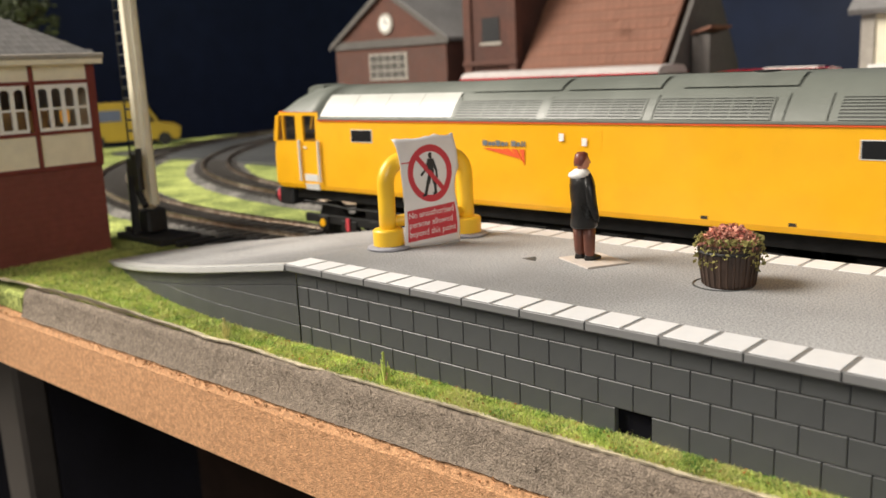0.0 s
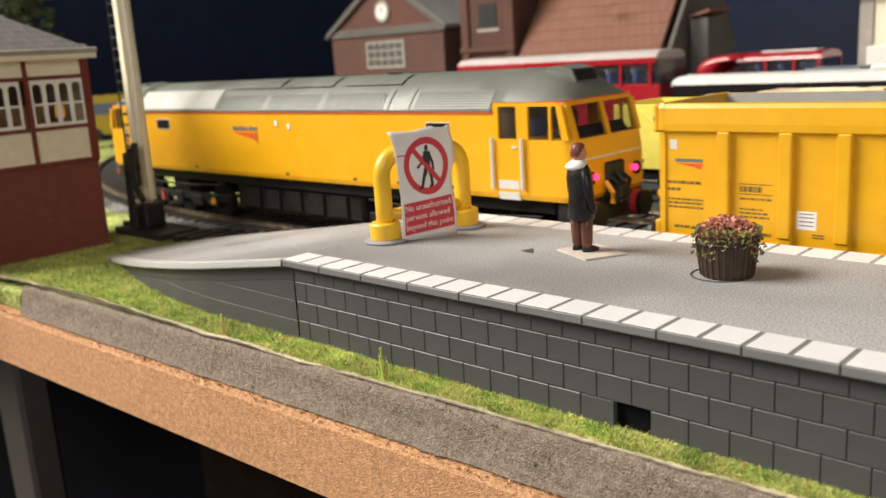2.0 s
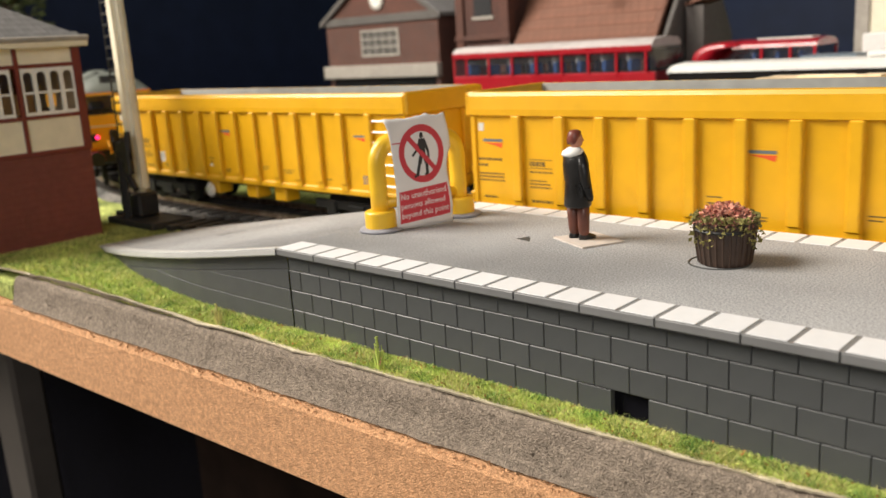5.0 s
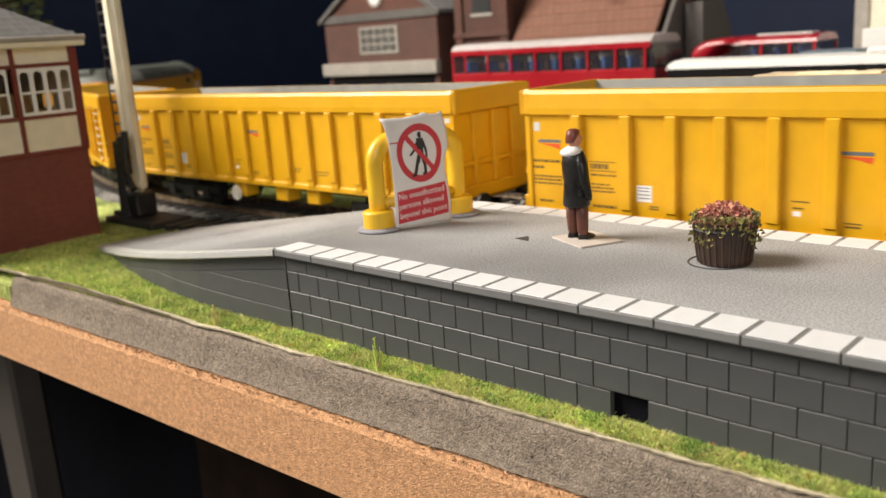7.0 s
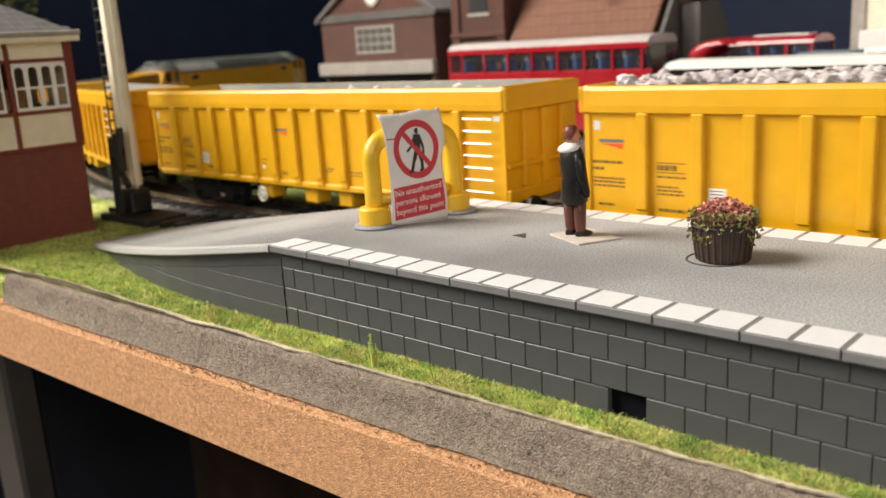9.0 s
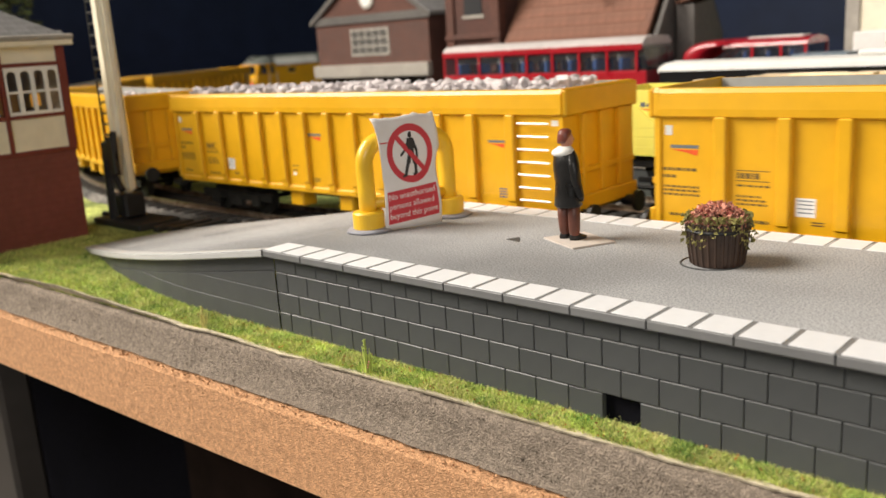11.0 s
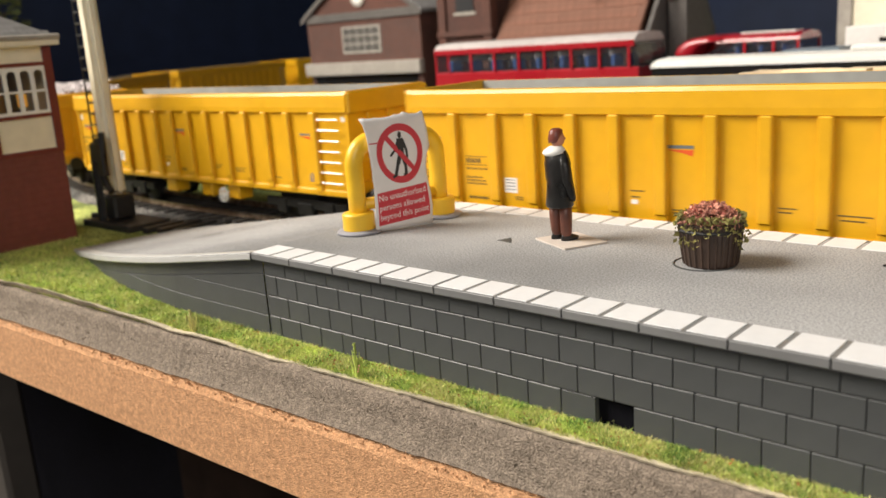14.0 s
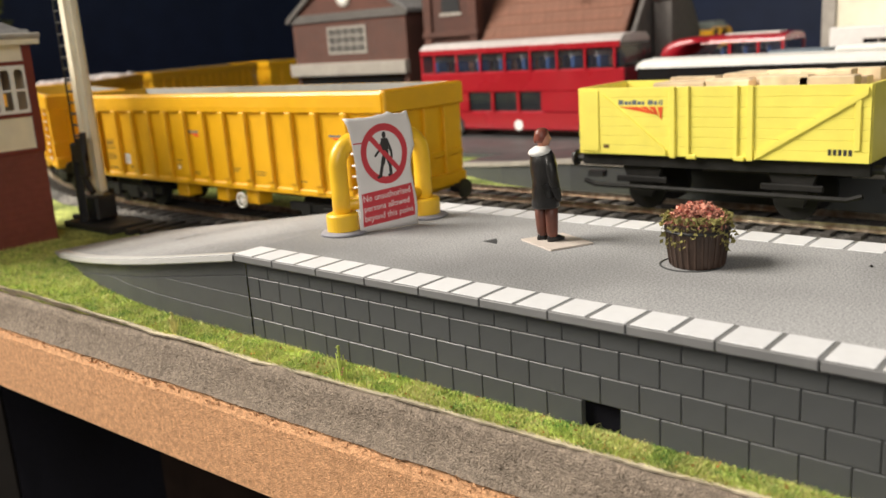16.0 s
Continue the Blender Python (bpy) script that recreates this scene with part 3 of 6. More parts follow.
# deck marks
def deck_marks():
    part("locating_hole", prism(((16.6, 34.0), (21.2, 33.2), (19.6, 35.6), (18.0, 37.3)), "z", 20.004, 20.03), JOINT, PLAT, "small dark recess in the deck")
    bm = bmesh.new()
    v = [bm.verts.new((x, y, 20.03 + (x + 28) * 0.1425)) for x, y in ((-98.2, 28.7), (-96.6, 28.0), (-92.6, 35.4), (-93.8, 36.2))]
    u = [bm.verts.new((q.co.x, q.co.y, q.co.z - 0.3)) for q in v]
    bm.faces.new(v)
    bm.faces.new(u)
    for k in range(4):
        bm.faces.new((v[k], v[(k + 1) % 4], u[(k + 1) % 4], u[k]))
    part("locating_hole", bm, JOINT, PLAT, "small dark recess in the ramp")


deck_marks()

# ---- track ----


def at_track(s):
    """A point and its heading (radians from -x, turning to +y) s millimetres past the curve's start, for the running line."""
    if s <= 0:
        return TX - s, TY, 0.0
    a = s / TR
    return TX - TR * math.sin(a), TY + TR * (1 - math.cos(a)), a


def track(name, offset, s0, s1, label):
    t = thing(name, 0, 0, -20, label=label, category="track", kind="structure")

    def at(s, lat):
        """lat: towards the middle of the curve."""
        x, y, a = at_track(s)
        k = offset + lat
        return x + k * math.sin(a), y + k * math.cos(a)

    step = 6.0
    n = int((s1 - s0) / step)
    bm = bmesh.new()
    prev = None
    for i in range(n + 1):
        s = s0 + i * step
        j = noise.noise((s * 0.05, offset, 0)) * 1.4
        col = []
        for lat, z in ((-21 + j, 0.05), (-17.5 + j, 1.0), (-14.5, 1.6), (14.5, 1.6), (17.5 - j, 1.0), (21 - j, 0.05)):
            x, y = at(s, lat)
            col.append(bm.verts.new((x, y, z + 0.15 * noise.noise((s * 0.4, lat, 3)))))
        if prev:
            for k in range(5):
                bm.faces.new((prev[k], prev[k + 1], col[k + 1], col[k]))
        prev = col
    part("ballast", bm, BALLAST, t, "fine grey ballast shoulder")
    for lat in (-8.6, 8.6):
        bm = bmesh.new()
        prev = None
        for i in range(n + 1):
            s = s0 + i * step
            col = []
            for dl, z in ((-1.0, 2.6), (-1.0, 2.9), (-0.3, 3.1), (-0.45, 4.0), (-0.45, 4.5), (0.45, 4.5), (0.45, 4.0), (0.3, 3.1), (1.0, 2.9), (1.0, 2.6)):
                x, y = at(s, lat + dl)
                col.append(bm.verts.new((x, y, z)))
            if prev:
                for k in range(10):
                    bm.faces.new((prev[k], prev[(k + 1) % 10], col[(k + 1) % 10], col[k]))
            prev = col
        part("rail", bm, STEEL, t, "worn steel rail")
    sl = part("sleeper", box(-1.5, 1.5, -15.0, 15.0, 1.2, 2.6, bevel=0.25), SLEEPER, t)
    if s0 < -520:
        bm = bmesh.new()
        for i in range(int((-520 - s0) / 8.2)):
            x = TX + 520 + 8.2 * (i + 0.75)
            box(x - 1.5, x + 1.5, TY + offset - 15.0, TY + offset + 15.0, 1.2, 2.6, bm=bm)
        tagged(part("far_sleepers", bm, SLEEPER, t), kind="stuff")
    k = 0
    s = max(s0, -520) + 2
    while s < s1:
        x, y, a = at_track(s)
        m = pose((x + offset * math.sin(a)) * MM, (y + offset * math.cos(a)) * MM, 0, 0, 0, -math.degrees(a))
        if k == 0:
            sl.matrix_basis = m
        elif k < 290:
            share("sleeper", sl, t, m)
        s += 8.2
        k += 1


track("track_1", 0.0, -1580, 1560, "model railway running track with steel rails on grey ballast")
track("track_2", 67.0, -520, 1560, "inner model railway track with steel rails on grey ballast")

# ---- rolling stock ----


def bogie(parent, x, axles, half, wheelset_keys, z_top, r=6.2, frame_len=None):
    fl = frame_len or (axles[-1] - axles[0]) / 2 + 9
    bm = bmesh.new()
    for y in (-13.6, 12.2):
        box(x - fl, x + fl, y, y + 1.4, r - 0.6, r + 2.6, bevel=0.3, bm=bm)
        for a in axles:
            box(x + a - 2.6, x + a + 2.6, y - 0.7, y + 2.1, r - 2.6, r + 2.4, bevel=0.4, bm=bm)
        for a, c in zip(axles, axles[1:]):
            m = x + (a + c) / 2
            box(m - 4.2, m + 4.2, y - 0.5, y + 1.8, r - 3.0, r + 1.5, bevel=0.4, bm=bm)
    box(x - 6, x + 6, -12.4, 12.4, r + 0.5, z_top, bm=bm)
    b = part("bogie", bm, FRAME, parent, "black sprung bogie frame")
    for a in axles:
        bm = bmesh.new()
        for y0, y1 in ((-9.8, -7.4), (7.4, 9.8)):
            tube([(0, y0, 0), (0, y1, 0)], r, 20, bm)
        tube([(0, -12.5, 0), (0, 12.5, 0)], 0.9, 8, bm)
        w = part("wheelset", bm, FRAME, b, "black metal wheels on an axle", smooth=False)
        w.matrix_basis = pose((x + a) * MM, 0, r * MM)
        wheelset_keys.append((w, (x + a), r))
    return b


WHEELS = []


def printed(parent, x0, x1, z0, z1, material, y=-18.0, name="stencil_bar"):
    return part(name, box(x0, x1, y - 0.05, y + 0.02, z0, z1), material, parent)


def flash(parent, x, z, w, y, lettered=True):
    """A painted mark: a blue strip over a red wedge, in plain shapes."""
    h = w * 0.11
    part("blue_mark", box(x, x + w, y - 0.05, y, z + 0.3, z + 0.3 + h), PRINT_GREY, parent)
    part("red_mark", prism(((x, z), (x + w, z), (x + w * 0.95, z - w * 0.2), (x + w * 0.6, z - w * 0.1)), "y", y - 0.06, y), PRINT_ORANGE, parent)


def ioa_wagon(load, seed):
    w = thing("box_wagon", 0, 0, 0, label={0: "empty yellow ribbed high-sided bogie box wagon", 1: "yellow ribbed bogie box wagon heaped with pale stone", 2: "yellow ribbed bogie box wagon with scraps inside"}[load],
              category="wagon", group="yellow box wagons of the train")
    HL, Y = 92.5, 18.0
    bm = bmesh.new()
    # tub shell: outer sides set in behind the ribs, bulged rim
    prof = ((-Y + 1.2, 13.6), (-Y + 1.2, 38.8), (-Y + 0.1, 39.4), (-Y, 41.0), (-Y + 0.2, 44.6), (-Y + 0.7, 45.6), (-Y + 1.9, 45.8), (-Y + 2.1, 45.2), (-Y + 2.2, 17.0),
            (Y - 2.2, 17.0), (Y - 2.1, 45.2), (Y - 1.9, 45.8), (Y - 0.7, 45.6), (Y - 0.2, 44.6), (Y, 41.0), (Y - 0.1, 39.4), (Y - 1.2, 38.8), (Y - 1.2, 13.6))
    prism(prof, "x", -HL + 0.4, HL - 0.4, bm)
    body = part("tub", bm, ORANGE, w)
    for s in (-1, 1):
        bm = bmesh.new()
        x0, x1 = (HL - 1.4, HL) if s > 0 else (-HL, -HL + 1.4)
        prism(((-Y + 0.7, 13.4), (-Y + 0.7, 39), (-Y - 0.02, 39.6), (-Y + 0.1, 44.7), (-Y + 0.8, 45.9), (Y - 0.8, 45.9), (Y - 0.1, 44.7), (Y + 0.02, 39.6), (Y - 0.7, 39), (Y - 0.7, 13.4)), "x", x0, x1, bm)
        for y in (-9, 0, 9):
            part("end_rib", box(min(s * HL, s * (HL + 1.3)), max(s * HL, s * (HL + 1.3)), y - 1.1, y + 1.1, 17.5, 38.8, bevel=0.2), ORANGE, w)
        part("end_rim", box(min(s * HL, s * (HL + 1.5)), max(s * HL, s * (HL + 1.5)), -Y + 0.2, Y - 0.2, 38.9, 45.7, bevel=0.5), ORANGE, w)
        part("end_rail", box(min(s * HL, s * (HL + 0.9)), max(s * HL, s * (HL + 0.9)), -Y + 1.2, Y - 1.2, 23.2, 24.8, bevel=0.2), ORANGE, w)
        part("end_sill", box(min(s * HL, s * (HL + 1.5)), max(s * HL, s * (HL + 1.5)), -Y + 0.8, Y - 0.8, 13.3, 17.4, bevel=0.4), ORANGE, w)
        part("end_panel", bm, ORANGE, w)
    part("inside", prism(((-Y + 2.25, 17.2), (-Y + 2.15, 45.75), (-Y + 2.6, 45.75), (-Y + 2.9, 17.8), (Y - 2.9, 17.8), (Y - 2.6, 45.75), (Y - 2.15, 45.75), (Y - 2.25, 17.2)), "x", -HL + 1.5, HL - 1.5), INNER, w, "pale grey worn interior")
    # ribs, tapered at the foot
    ribs = [-76.0] + [12.33 * i for i in range(-5, 6)] + [75.6]
    for yy in (-1, 1):
        for x in ribs:
            bm = bmesh.new()
            y0, y1 = (-Y - 0.35, -Y + 1.3) if yy < 0 else (Y - 1.3, Y + 0.35)
            box(x - 1.55, x + 1.55, y0, y1, 15.6, 39.3, bevel=0.35, bm=bm)
            box(x - 1.7, x + 1.7, min(y0, y1) + (0.5 if yy < 0 else 0), max(y0, y1) - (0 if yy < 0 else 0.5), 13.2, 15.8, bevel=0.3, bm=bm)
            part("rib", bm, ORANGE, w)
    part("side_sill", box(-HL + 1, HL - 1, -Y + 0.6, Y - 0.6, 12.0, 14.2, bevel=0.4), ORANGE, w)
    # ladder near one end, on both sides
    for yy in (-1, 1):
        y = yy * (Y + 0.35)
        for k in range(7):
            xa, xb = (78.6, 88.6) if yy < 0 else (-88.6, -78.6)
            part("ladder_rung", tube([(xa, y, 16.6 + k * 3.42), (xb, y, 16.6 + k * 3.42)], 0.28, 6), SILVER, w, "white ladder rung")
    y = -Y + 1.2
    flash(w, -88.6, 31.6, 7.0, y)
    flash(w, -11.4, 31.2, 7.0, y)
    flash(w, 67.2, 31.3, 5.8, y)
    rnd = random.Random(9)

    def lines(x0, width, rows, h):
        """Rows of small stencilled characters as broken bars."""
        for z, fill in rows:
            x = x0
            while x < x0 + width * fill:
                b = rnd.uniform(0.5, 1.5)
                printed(w, x, min(x + b, x0 + width), z, z + h, STENCIL, y)
                x += b + 0.3

    lines(-90.6, 8.6, ((26.6, 1.0), (24.9, 0.3)), 0.7)
    lines(-90.4, 9.0, ((22.6, 1.0), (21.7, 1.0), (20.7, 1.0)), 0.5)
    lines(-88.9, 4.6, ((15.9, 1.0),), 0.6)
    printed(w, -72.6, -65.0, 27.3, 27.5, STENCIL, y)
    lines(-72.4, 6.4, ((25.6, 0.8),), 1.3)
    printed(w, -72.6, -65.0, 25.0, 25.2, STENCIL, y)
    lines(-72.4, 7.4, ((23.8, 1.0), (21.4, 0.7), (20.5, 0.85), (19.6, 0.9)), 0.45)
    lines(-72.0, 7.0, ((15.6, 1.0),), 0.7)
    for xx, z, b, h in ((-55.8, 16.2, 2.6, 0.3), (-55.8, 16.8, 2.6, 0.3), (-20.9, 20.8, 3.8, 0.32), (-20.7, 19.3, 2.4, 0.36), (-9.8, 16.9, 3.6, 0.3), (-9.6, 16.1, 3.2, 0.4), (15.0, 19.2, 4, 0.32), (15.0, 18.3, 3, 0.32), (27.2, 18.6, 7, 0.32), (27.8, 17.6, 5, 0.32), (51.5, 16.6, 3, 0.32)):
        printed(w, xx, xx + b, z, z + h, STENCIL, y)
    printed(w, -20.6, -18.9, 17.7, 18.8, PRINT_WHITE, y, "white_label")
    printed(w, -59.2, -55.0, 18.0, 22.1, PRINT_WHITE, y, "white_data_panel")
    for z in (18.8, 19.7, 20.6, 21.4):
        printed(w, -58.7, -55.5, z, z + 0.22, PRINT_GREY, y - 0.06)
    for k in range(4):
        printed(w, 70.4, 73.2, 16.4 + k * 0.75, 16.8 + k * 0.75, PRINT_BLUE, y)
    printed(w, 88.6, 90.8, 36.4, 37.9, SILVER, -Y + 1.2, "white_label")
    printed(w, -90.0, -88.2, 34.9, 37.2, SILVER, -Y + 1.2, "white_label")
    # underframe
    part("spine", box(-70, 70, -9, 9, 9.5, 13.0), FRAME, w, "black underframe")
    bm = bmesh.new()
    for x in (-22, 4, 22):
        box(x - 3.5, x + 3.5, -15.5, -9, 6.5, 12.2, bevel=0.5, bm=bm)
    part("brake_gear", bm, ORANGE, w, "yellow brake cylinders and brackets")
    hx = -22 if seed < 3 else 18
    bm = tube([(hx + 2.6 * math.cos(i * math.pi / 8), -17.2, 8.2 + 2.6 * math.sin(i * math.pi / 8)) for i in range(16)], 0.32, 6, closed=True)
    for i in range(4):
        a = i * math.pi / 4
        tube([(hx - 2.5 * math.cos(a), -17.2, 8.2 - 2.5 * math.sin(a)), (hx + 2.5 * math.cos(a), -17.2, 8.2 + 2.5 * math.sin(a))], 0.22, 5, bm)
    tube([(hx, -17.2, 8.2), (hx, -12, 9.5)], 0.5, 6, bm)
    part("handbrake_wheel", bm, WHITE, w, "white handbrake wheel")
    mine = []
    for x in (-62, 62):
        bogie(w, x, (-13, 13), 20, mine, 12.0)
    WHEELS.append((w, mine))
    for s in (-1, 1):
        for yb in (-11.5, 11.5):
            bm = tube([(s * HL, yb, 12.5), (s * (HL + 4.5), yb, 12.5)], 1.5, 10)
            tube([(s * (HL + 4.4), yb, 12.5), (s * (HL + 5.6), yb, 12.5)], 3.0, 14, bm)
            part("buffer", bm, BLACK, w, "black round buffer")
    part("coupling", box(HL, HL + 9.5, -1.6, 1.6, 7.0, 9.0, bevel=0.4), BLACK, w)
    if load:
        rnd = random.Random(seed)
        if load == 1:
            pts = [(rnd.uniform(-86, 86), rnd.uniform(-14.5, 14.5), 43.6 + rnd.uniform(0, 3.4)) for _ in range(900)]
            part("fill", box(-HL + 1.6, HL - 1.6, -15.0, 15.0, 18, 43.2), ROCK, w)
            tagged(part("stone_load", clumps(pts, 1.55, None, seed), ROCK, w, "heap of pale broken stone"), kind="stuff")
        else:
            pts = [(rnd.uniform(-5, 60), rnd.uniform(-4, 13), 41.5 + rnd.uniform(0, 3.4)) for _ in range(14)]
            part("scrap_base", box(-10, 66, -14.9, 14.9, 18, 42), INNER, w)
            part("scrap", clumps(pts, 2.0, None, seed), ROCK, w, "pale scraps")
    return w


def locomotive():
    w = thing("diesel_locomotive", 0, 0, 0, label="yellow twin-cab diesel locomotive with grey louvred roof", category="locomotive")
    Y = 17.7

    def side_z(z):
        """Half width: the side leans in towards the gutter and tucks under below."""
        return float(np.interp(z, [19.5, 20.6, 30, 44], [Y - 0.45, Y - 0.05, Y + 0.05, Y - 0.2]))

    def end_x(z, s=1):
        return float(np.interp(z, [19.5, 21, 31, 36.2, 46.6], [128.8, 129.9, 129.6, 128.8, 125.8]))

    # body as stacked outlines with rounded corners; the cabs stay open at window height
    def stack(zs, x0=None):
        """Walls between heights zs: the whole length, or one cab's end from x0 outwards."""
        bm = bmesh.new()
        rings = []
        for z in zs:
            hx, hy = end_x(z), side_z(min(z, 44))
            ring = []
            for cx, cy, a0 in ((1, 1, 0), (-1, 1, 90), (-1, -1, 180), (1, -1, 270)):
                for i in range(6):
                    a = radians(a0 + 18 * i)
                    x, y = cx * (hx - 3.6) + 3.6 * math.cos(a), cy * (hy - 3.2) + 3.2 * math.sin(a)
                    if x0 is not None and x0 > 0 and cx < 0:
                        x, y = x0, cy * hy
                    if x0 is not None and x0 < 0 and cx > 0:
                        x, y = x0, cy * hy
                    ring.append(bm.verts.new((x, y, z)))
            rings.append(ring)
        for a, b in zip(rings, rings[1:]):
            for k in range(24):
                bm.faces.new((a[k], a[(k + 1) % 24], b[(k + 1) % 24], b[k]))
        bm.faces.new(rings[0])
        bm.faces.new(rings[-1])
        bmesh.ops.remove_doubles(bm, verts=bm.verts, dist=0.01)
        return bm

    part("body", stack((19.5, 21.0, 24.0, 28.0, 31.0, 32.5, 36.3)), YELLOW, w, "glossy yellow body")
    bm = bmesh.new()
    rows = [(side_z(z), z) for z in (36.3, 40, 44.0)]
    prism([(-a, z) for a, z in rows] + [(a, z) for a, z in reversed(rows)], "x", -103.6, 103.6, bm)
    part("upper_side", bm, YELLOW, w)
    for k in (-1, 1):
        part("cab_header", stack((45.2, 46.3), k * 101.6), YELLOW, w)
        part("header_stripe", stack((46.3, 46.62), k * 101.6), PRINT_ORANGE, w, "thin orange stripe")
        part("header_step", box(min(k * 101.6, k * 103.6), max(k * 101.6, k * 103.6), -side_z(44), side_z(44), 43.95, 45.25), YELLOW, w)
        for s in (-1, 1):
            ya, yb = sorted((s * (Y + 0.15), s * (Y - 0.9)))
            part("door_pillar", box(min(k * 110.2, k * 114.2), max(k * 110.2, k * 114.2), ya, yb, 36.2, 45.3), YELLOW, w)
            part("window_bar", box(min(k * 121.2, k * 121.9), max(k * 121.2, k * 121.9), ya, yb, 36.2, 45.3), YELLOW, w)
            part("corner_pillar", prism(((k * 125.4, 36.2), (k * 127.6, 36.2), (k * 125.4, 45.3), (k * 123.6, 45.3)), "y", ya, yb), YELLOW, w)
            for xa, xb, xt in ((103.7, 110.2, 110.2), (114.2, 121.2, 121.2), (121.9, 125.6, 123.8)):
                part("cab_window", prism(((k * xa, 36.2), (k * xb, 36.2), (k * xt, 45.3), (k * xa, 45.3)), "y", s * (Y - 0.35) - 0.1, s * (Y - 0.35) + 0.1), CAB_GLASS, w, "clear cab side window")
        for y0, y1 in ((-16.4, -14.4), (-0.8, 0.8), (14.4, 16.4)):
            part("screen_pillar", prism(((k * (end_x(36.2) - 1.3), 36.2), (k * (end_x(36.2) - 0.05), 36.2), (k * (end_x(45.3) - 0.05), 45.3), (k * (end_x(45.3) - 1.3), 45.3)), "y", y0, y1), YELLOW, w)
        part("driving_desk", prism(((k * 118, 36.2), (k * 126.5, 36.2), (k * 124.5, 39.2), (k * 119.5, 38.2)), "y", -13, 13), DARKIN, w, "dark driving desk")
        for y in (-8, 8):
            part("driver_seat", box(min(k * 109, k * 111), max(k * 109, k * 111), y - 3.4, y + 3.4, 36.2, 42.0, bevel=0.8), BLUE_SEAT, w, "dark blue cab seat")
        part("bulkhead", box(min(k * 103.62, k * 104.0), max(k * 103.62, k * 104.0), -16.6, 16.6, 36.3, 45.1), INNER, w)

    def roof_h(x):
        return float(np.interp(abs(x), [0, 101.5, 101.6, 110.6, 116.0, 120.0, 123.0, 124.8, 125.8], [10.8, 10.8, 8.6, 8.5, 7.7, 6.0, 3.6, 1.6, 0.2]))

    def roof_z(x, y):
        return (44.1 if abs(x) < 101.55 else 46.45) + roof_h(x) * max(0.0, 1 - (abs(y) / (Y - 0.1)) ** 2.5)

    bm = bmesh.new()
    xs = [-125.8, -125.2, -124.4, -123, -121.5, -120, -118, -115, -109.6, -106.6, -101.6, -101.5] + [-90 + 10 * i for i in range(19)] + [101.5, 101.6, 106.6, 109.6, 115, 118, 120, 121.5, 123, 124.4, 125.2, 125.8]
    ys = [-(Y - 0.1) * math.sin(radians(90 - 10 * i)) for i in range(19)]
    grid = []
    for x in xs:
        f = 1.0 if abs(x) < 119 else 1 - 0.14 * ((abs(x) - 119) / 6.8) ** 2
        grid.append([bm.verts.new((x, y * f, roof_z(x, y))) for y in ys])
    for a, b in zip(grid, grid[1:]):
        for k in range(18):
            bm.faces.new((a[k], a[k + 1], b[k + 1], b[k]))
    part("roof", bm, LOCO_GREY, w, "grey curved roof", smooth=True)
    bm = bmesh.new()
    for s in (-1, 1):
        box(-101.6, 101.6, s * (Y + 0.05) - 0.3, s * (Y + 0.05) + 0.3, 43.7, 44.5, bevel=0.15, bm=bm)
    part("gutter", bm, LOCO_GREY, w, "grey gutter rail")
    bm = bmesh.new()
    for s in (-1, 1):
        box(-101.6, 101.6, s * (Y - 0.05) - 0.22, s * (Y - 0.05) + 0.22, 43.3, 43.68, bm=bm)
    part("cantrail_stripe", bm, PRINT_ORANGE, w, "thin orange stripe")

    def roof_patch(x0, x1, ya, yb, off, bm=None, n=4):
        bm = bm or bmesh.new()
        cols = []
        for x in (x0, x1):
            col = []
            for i in range(n + 1):
                y = ya + (yb - ya) * i / n
                slope = (roof_z(x, y + 0.05) - roof_z(x, y - 0.05)) / 0.1
                k = off / math.hypot(1, slope)
                col.append(bm.verts.new((x, y - slope * k, roof_z(x, y) + k)))
            cols.append(col)
        for i in range(n):
            bm.faces.new((cols[0][i], cols[0][i + 1], cols[1][i + 1], cols[1][i]))
        return bm

    # louvred grilles along both shoulders
    for s in (-1, 1):
        for x0, x1, nb in ((-38.4, -8.4, 6), (-5.4, 23.6, 6), (27.0, 55.8, 6), (70.3, 100.2, 2)):
            if s > 0:
                x0, x1 = -x1, -x0
            g = part("grille", roof_patch(x0, x1, s * 17.25, s * 13.6, 0.12), GRILLE_DARK, w, "louvred grille toned dark for the shade between slats")
            bm = bmesh.new()
            for i in range(8):
                y = 17.3 - 0.53 * i
                y2 = y - 0.26
                roof_patch(x0, x1, s * y, s * y2, 0.26, bm, 1)
            for i in range(nb + 1):
                x = x0 + (x1 - x0) * i / nb
                roof_patch(x - 0.16, x + 0.16, s * 17.3, s * 13.5, 0.3, bm)
            part("slats", bm, LOCO_GREY, g)
        for x in (-40, -6.9, 25.3, 57.6, 67.0):
            part("roof_strap", roof_patch(x - 1.2, x + 1.2, s * 17.5, s * 12.6, 0.3), LOCO_GREY, w)
        for i in range(4):
            x0 = -100.5 + 15.2 * i
            x0, x1 = (x0, x0 + 15.0) if s < 0 else (-x0 - 15.0, -x0)
            part("roof_panel", roof_patch(x0, x1, s * 17.2, s * 11.0, 0.35, None, 6), ROOF_PALE, w, "shiny roof panel, paled for window glare", smooth=True)
    for x0, x1 in ((-36.4, -4.4), (-2.4, 25.6), (31.6, 59.6)):
        for s in (-1, 1):
            part("roof_hatch", roof_patch(x0, x1, s * 11.0, s * 4.5, 0.45), LOCO_GREY, w, "raised roof hatch")
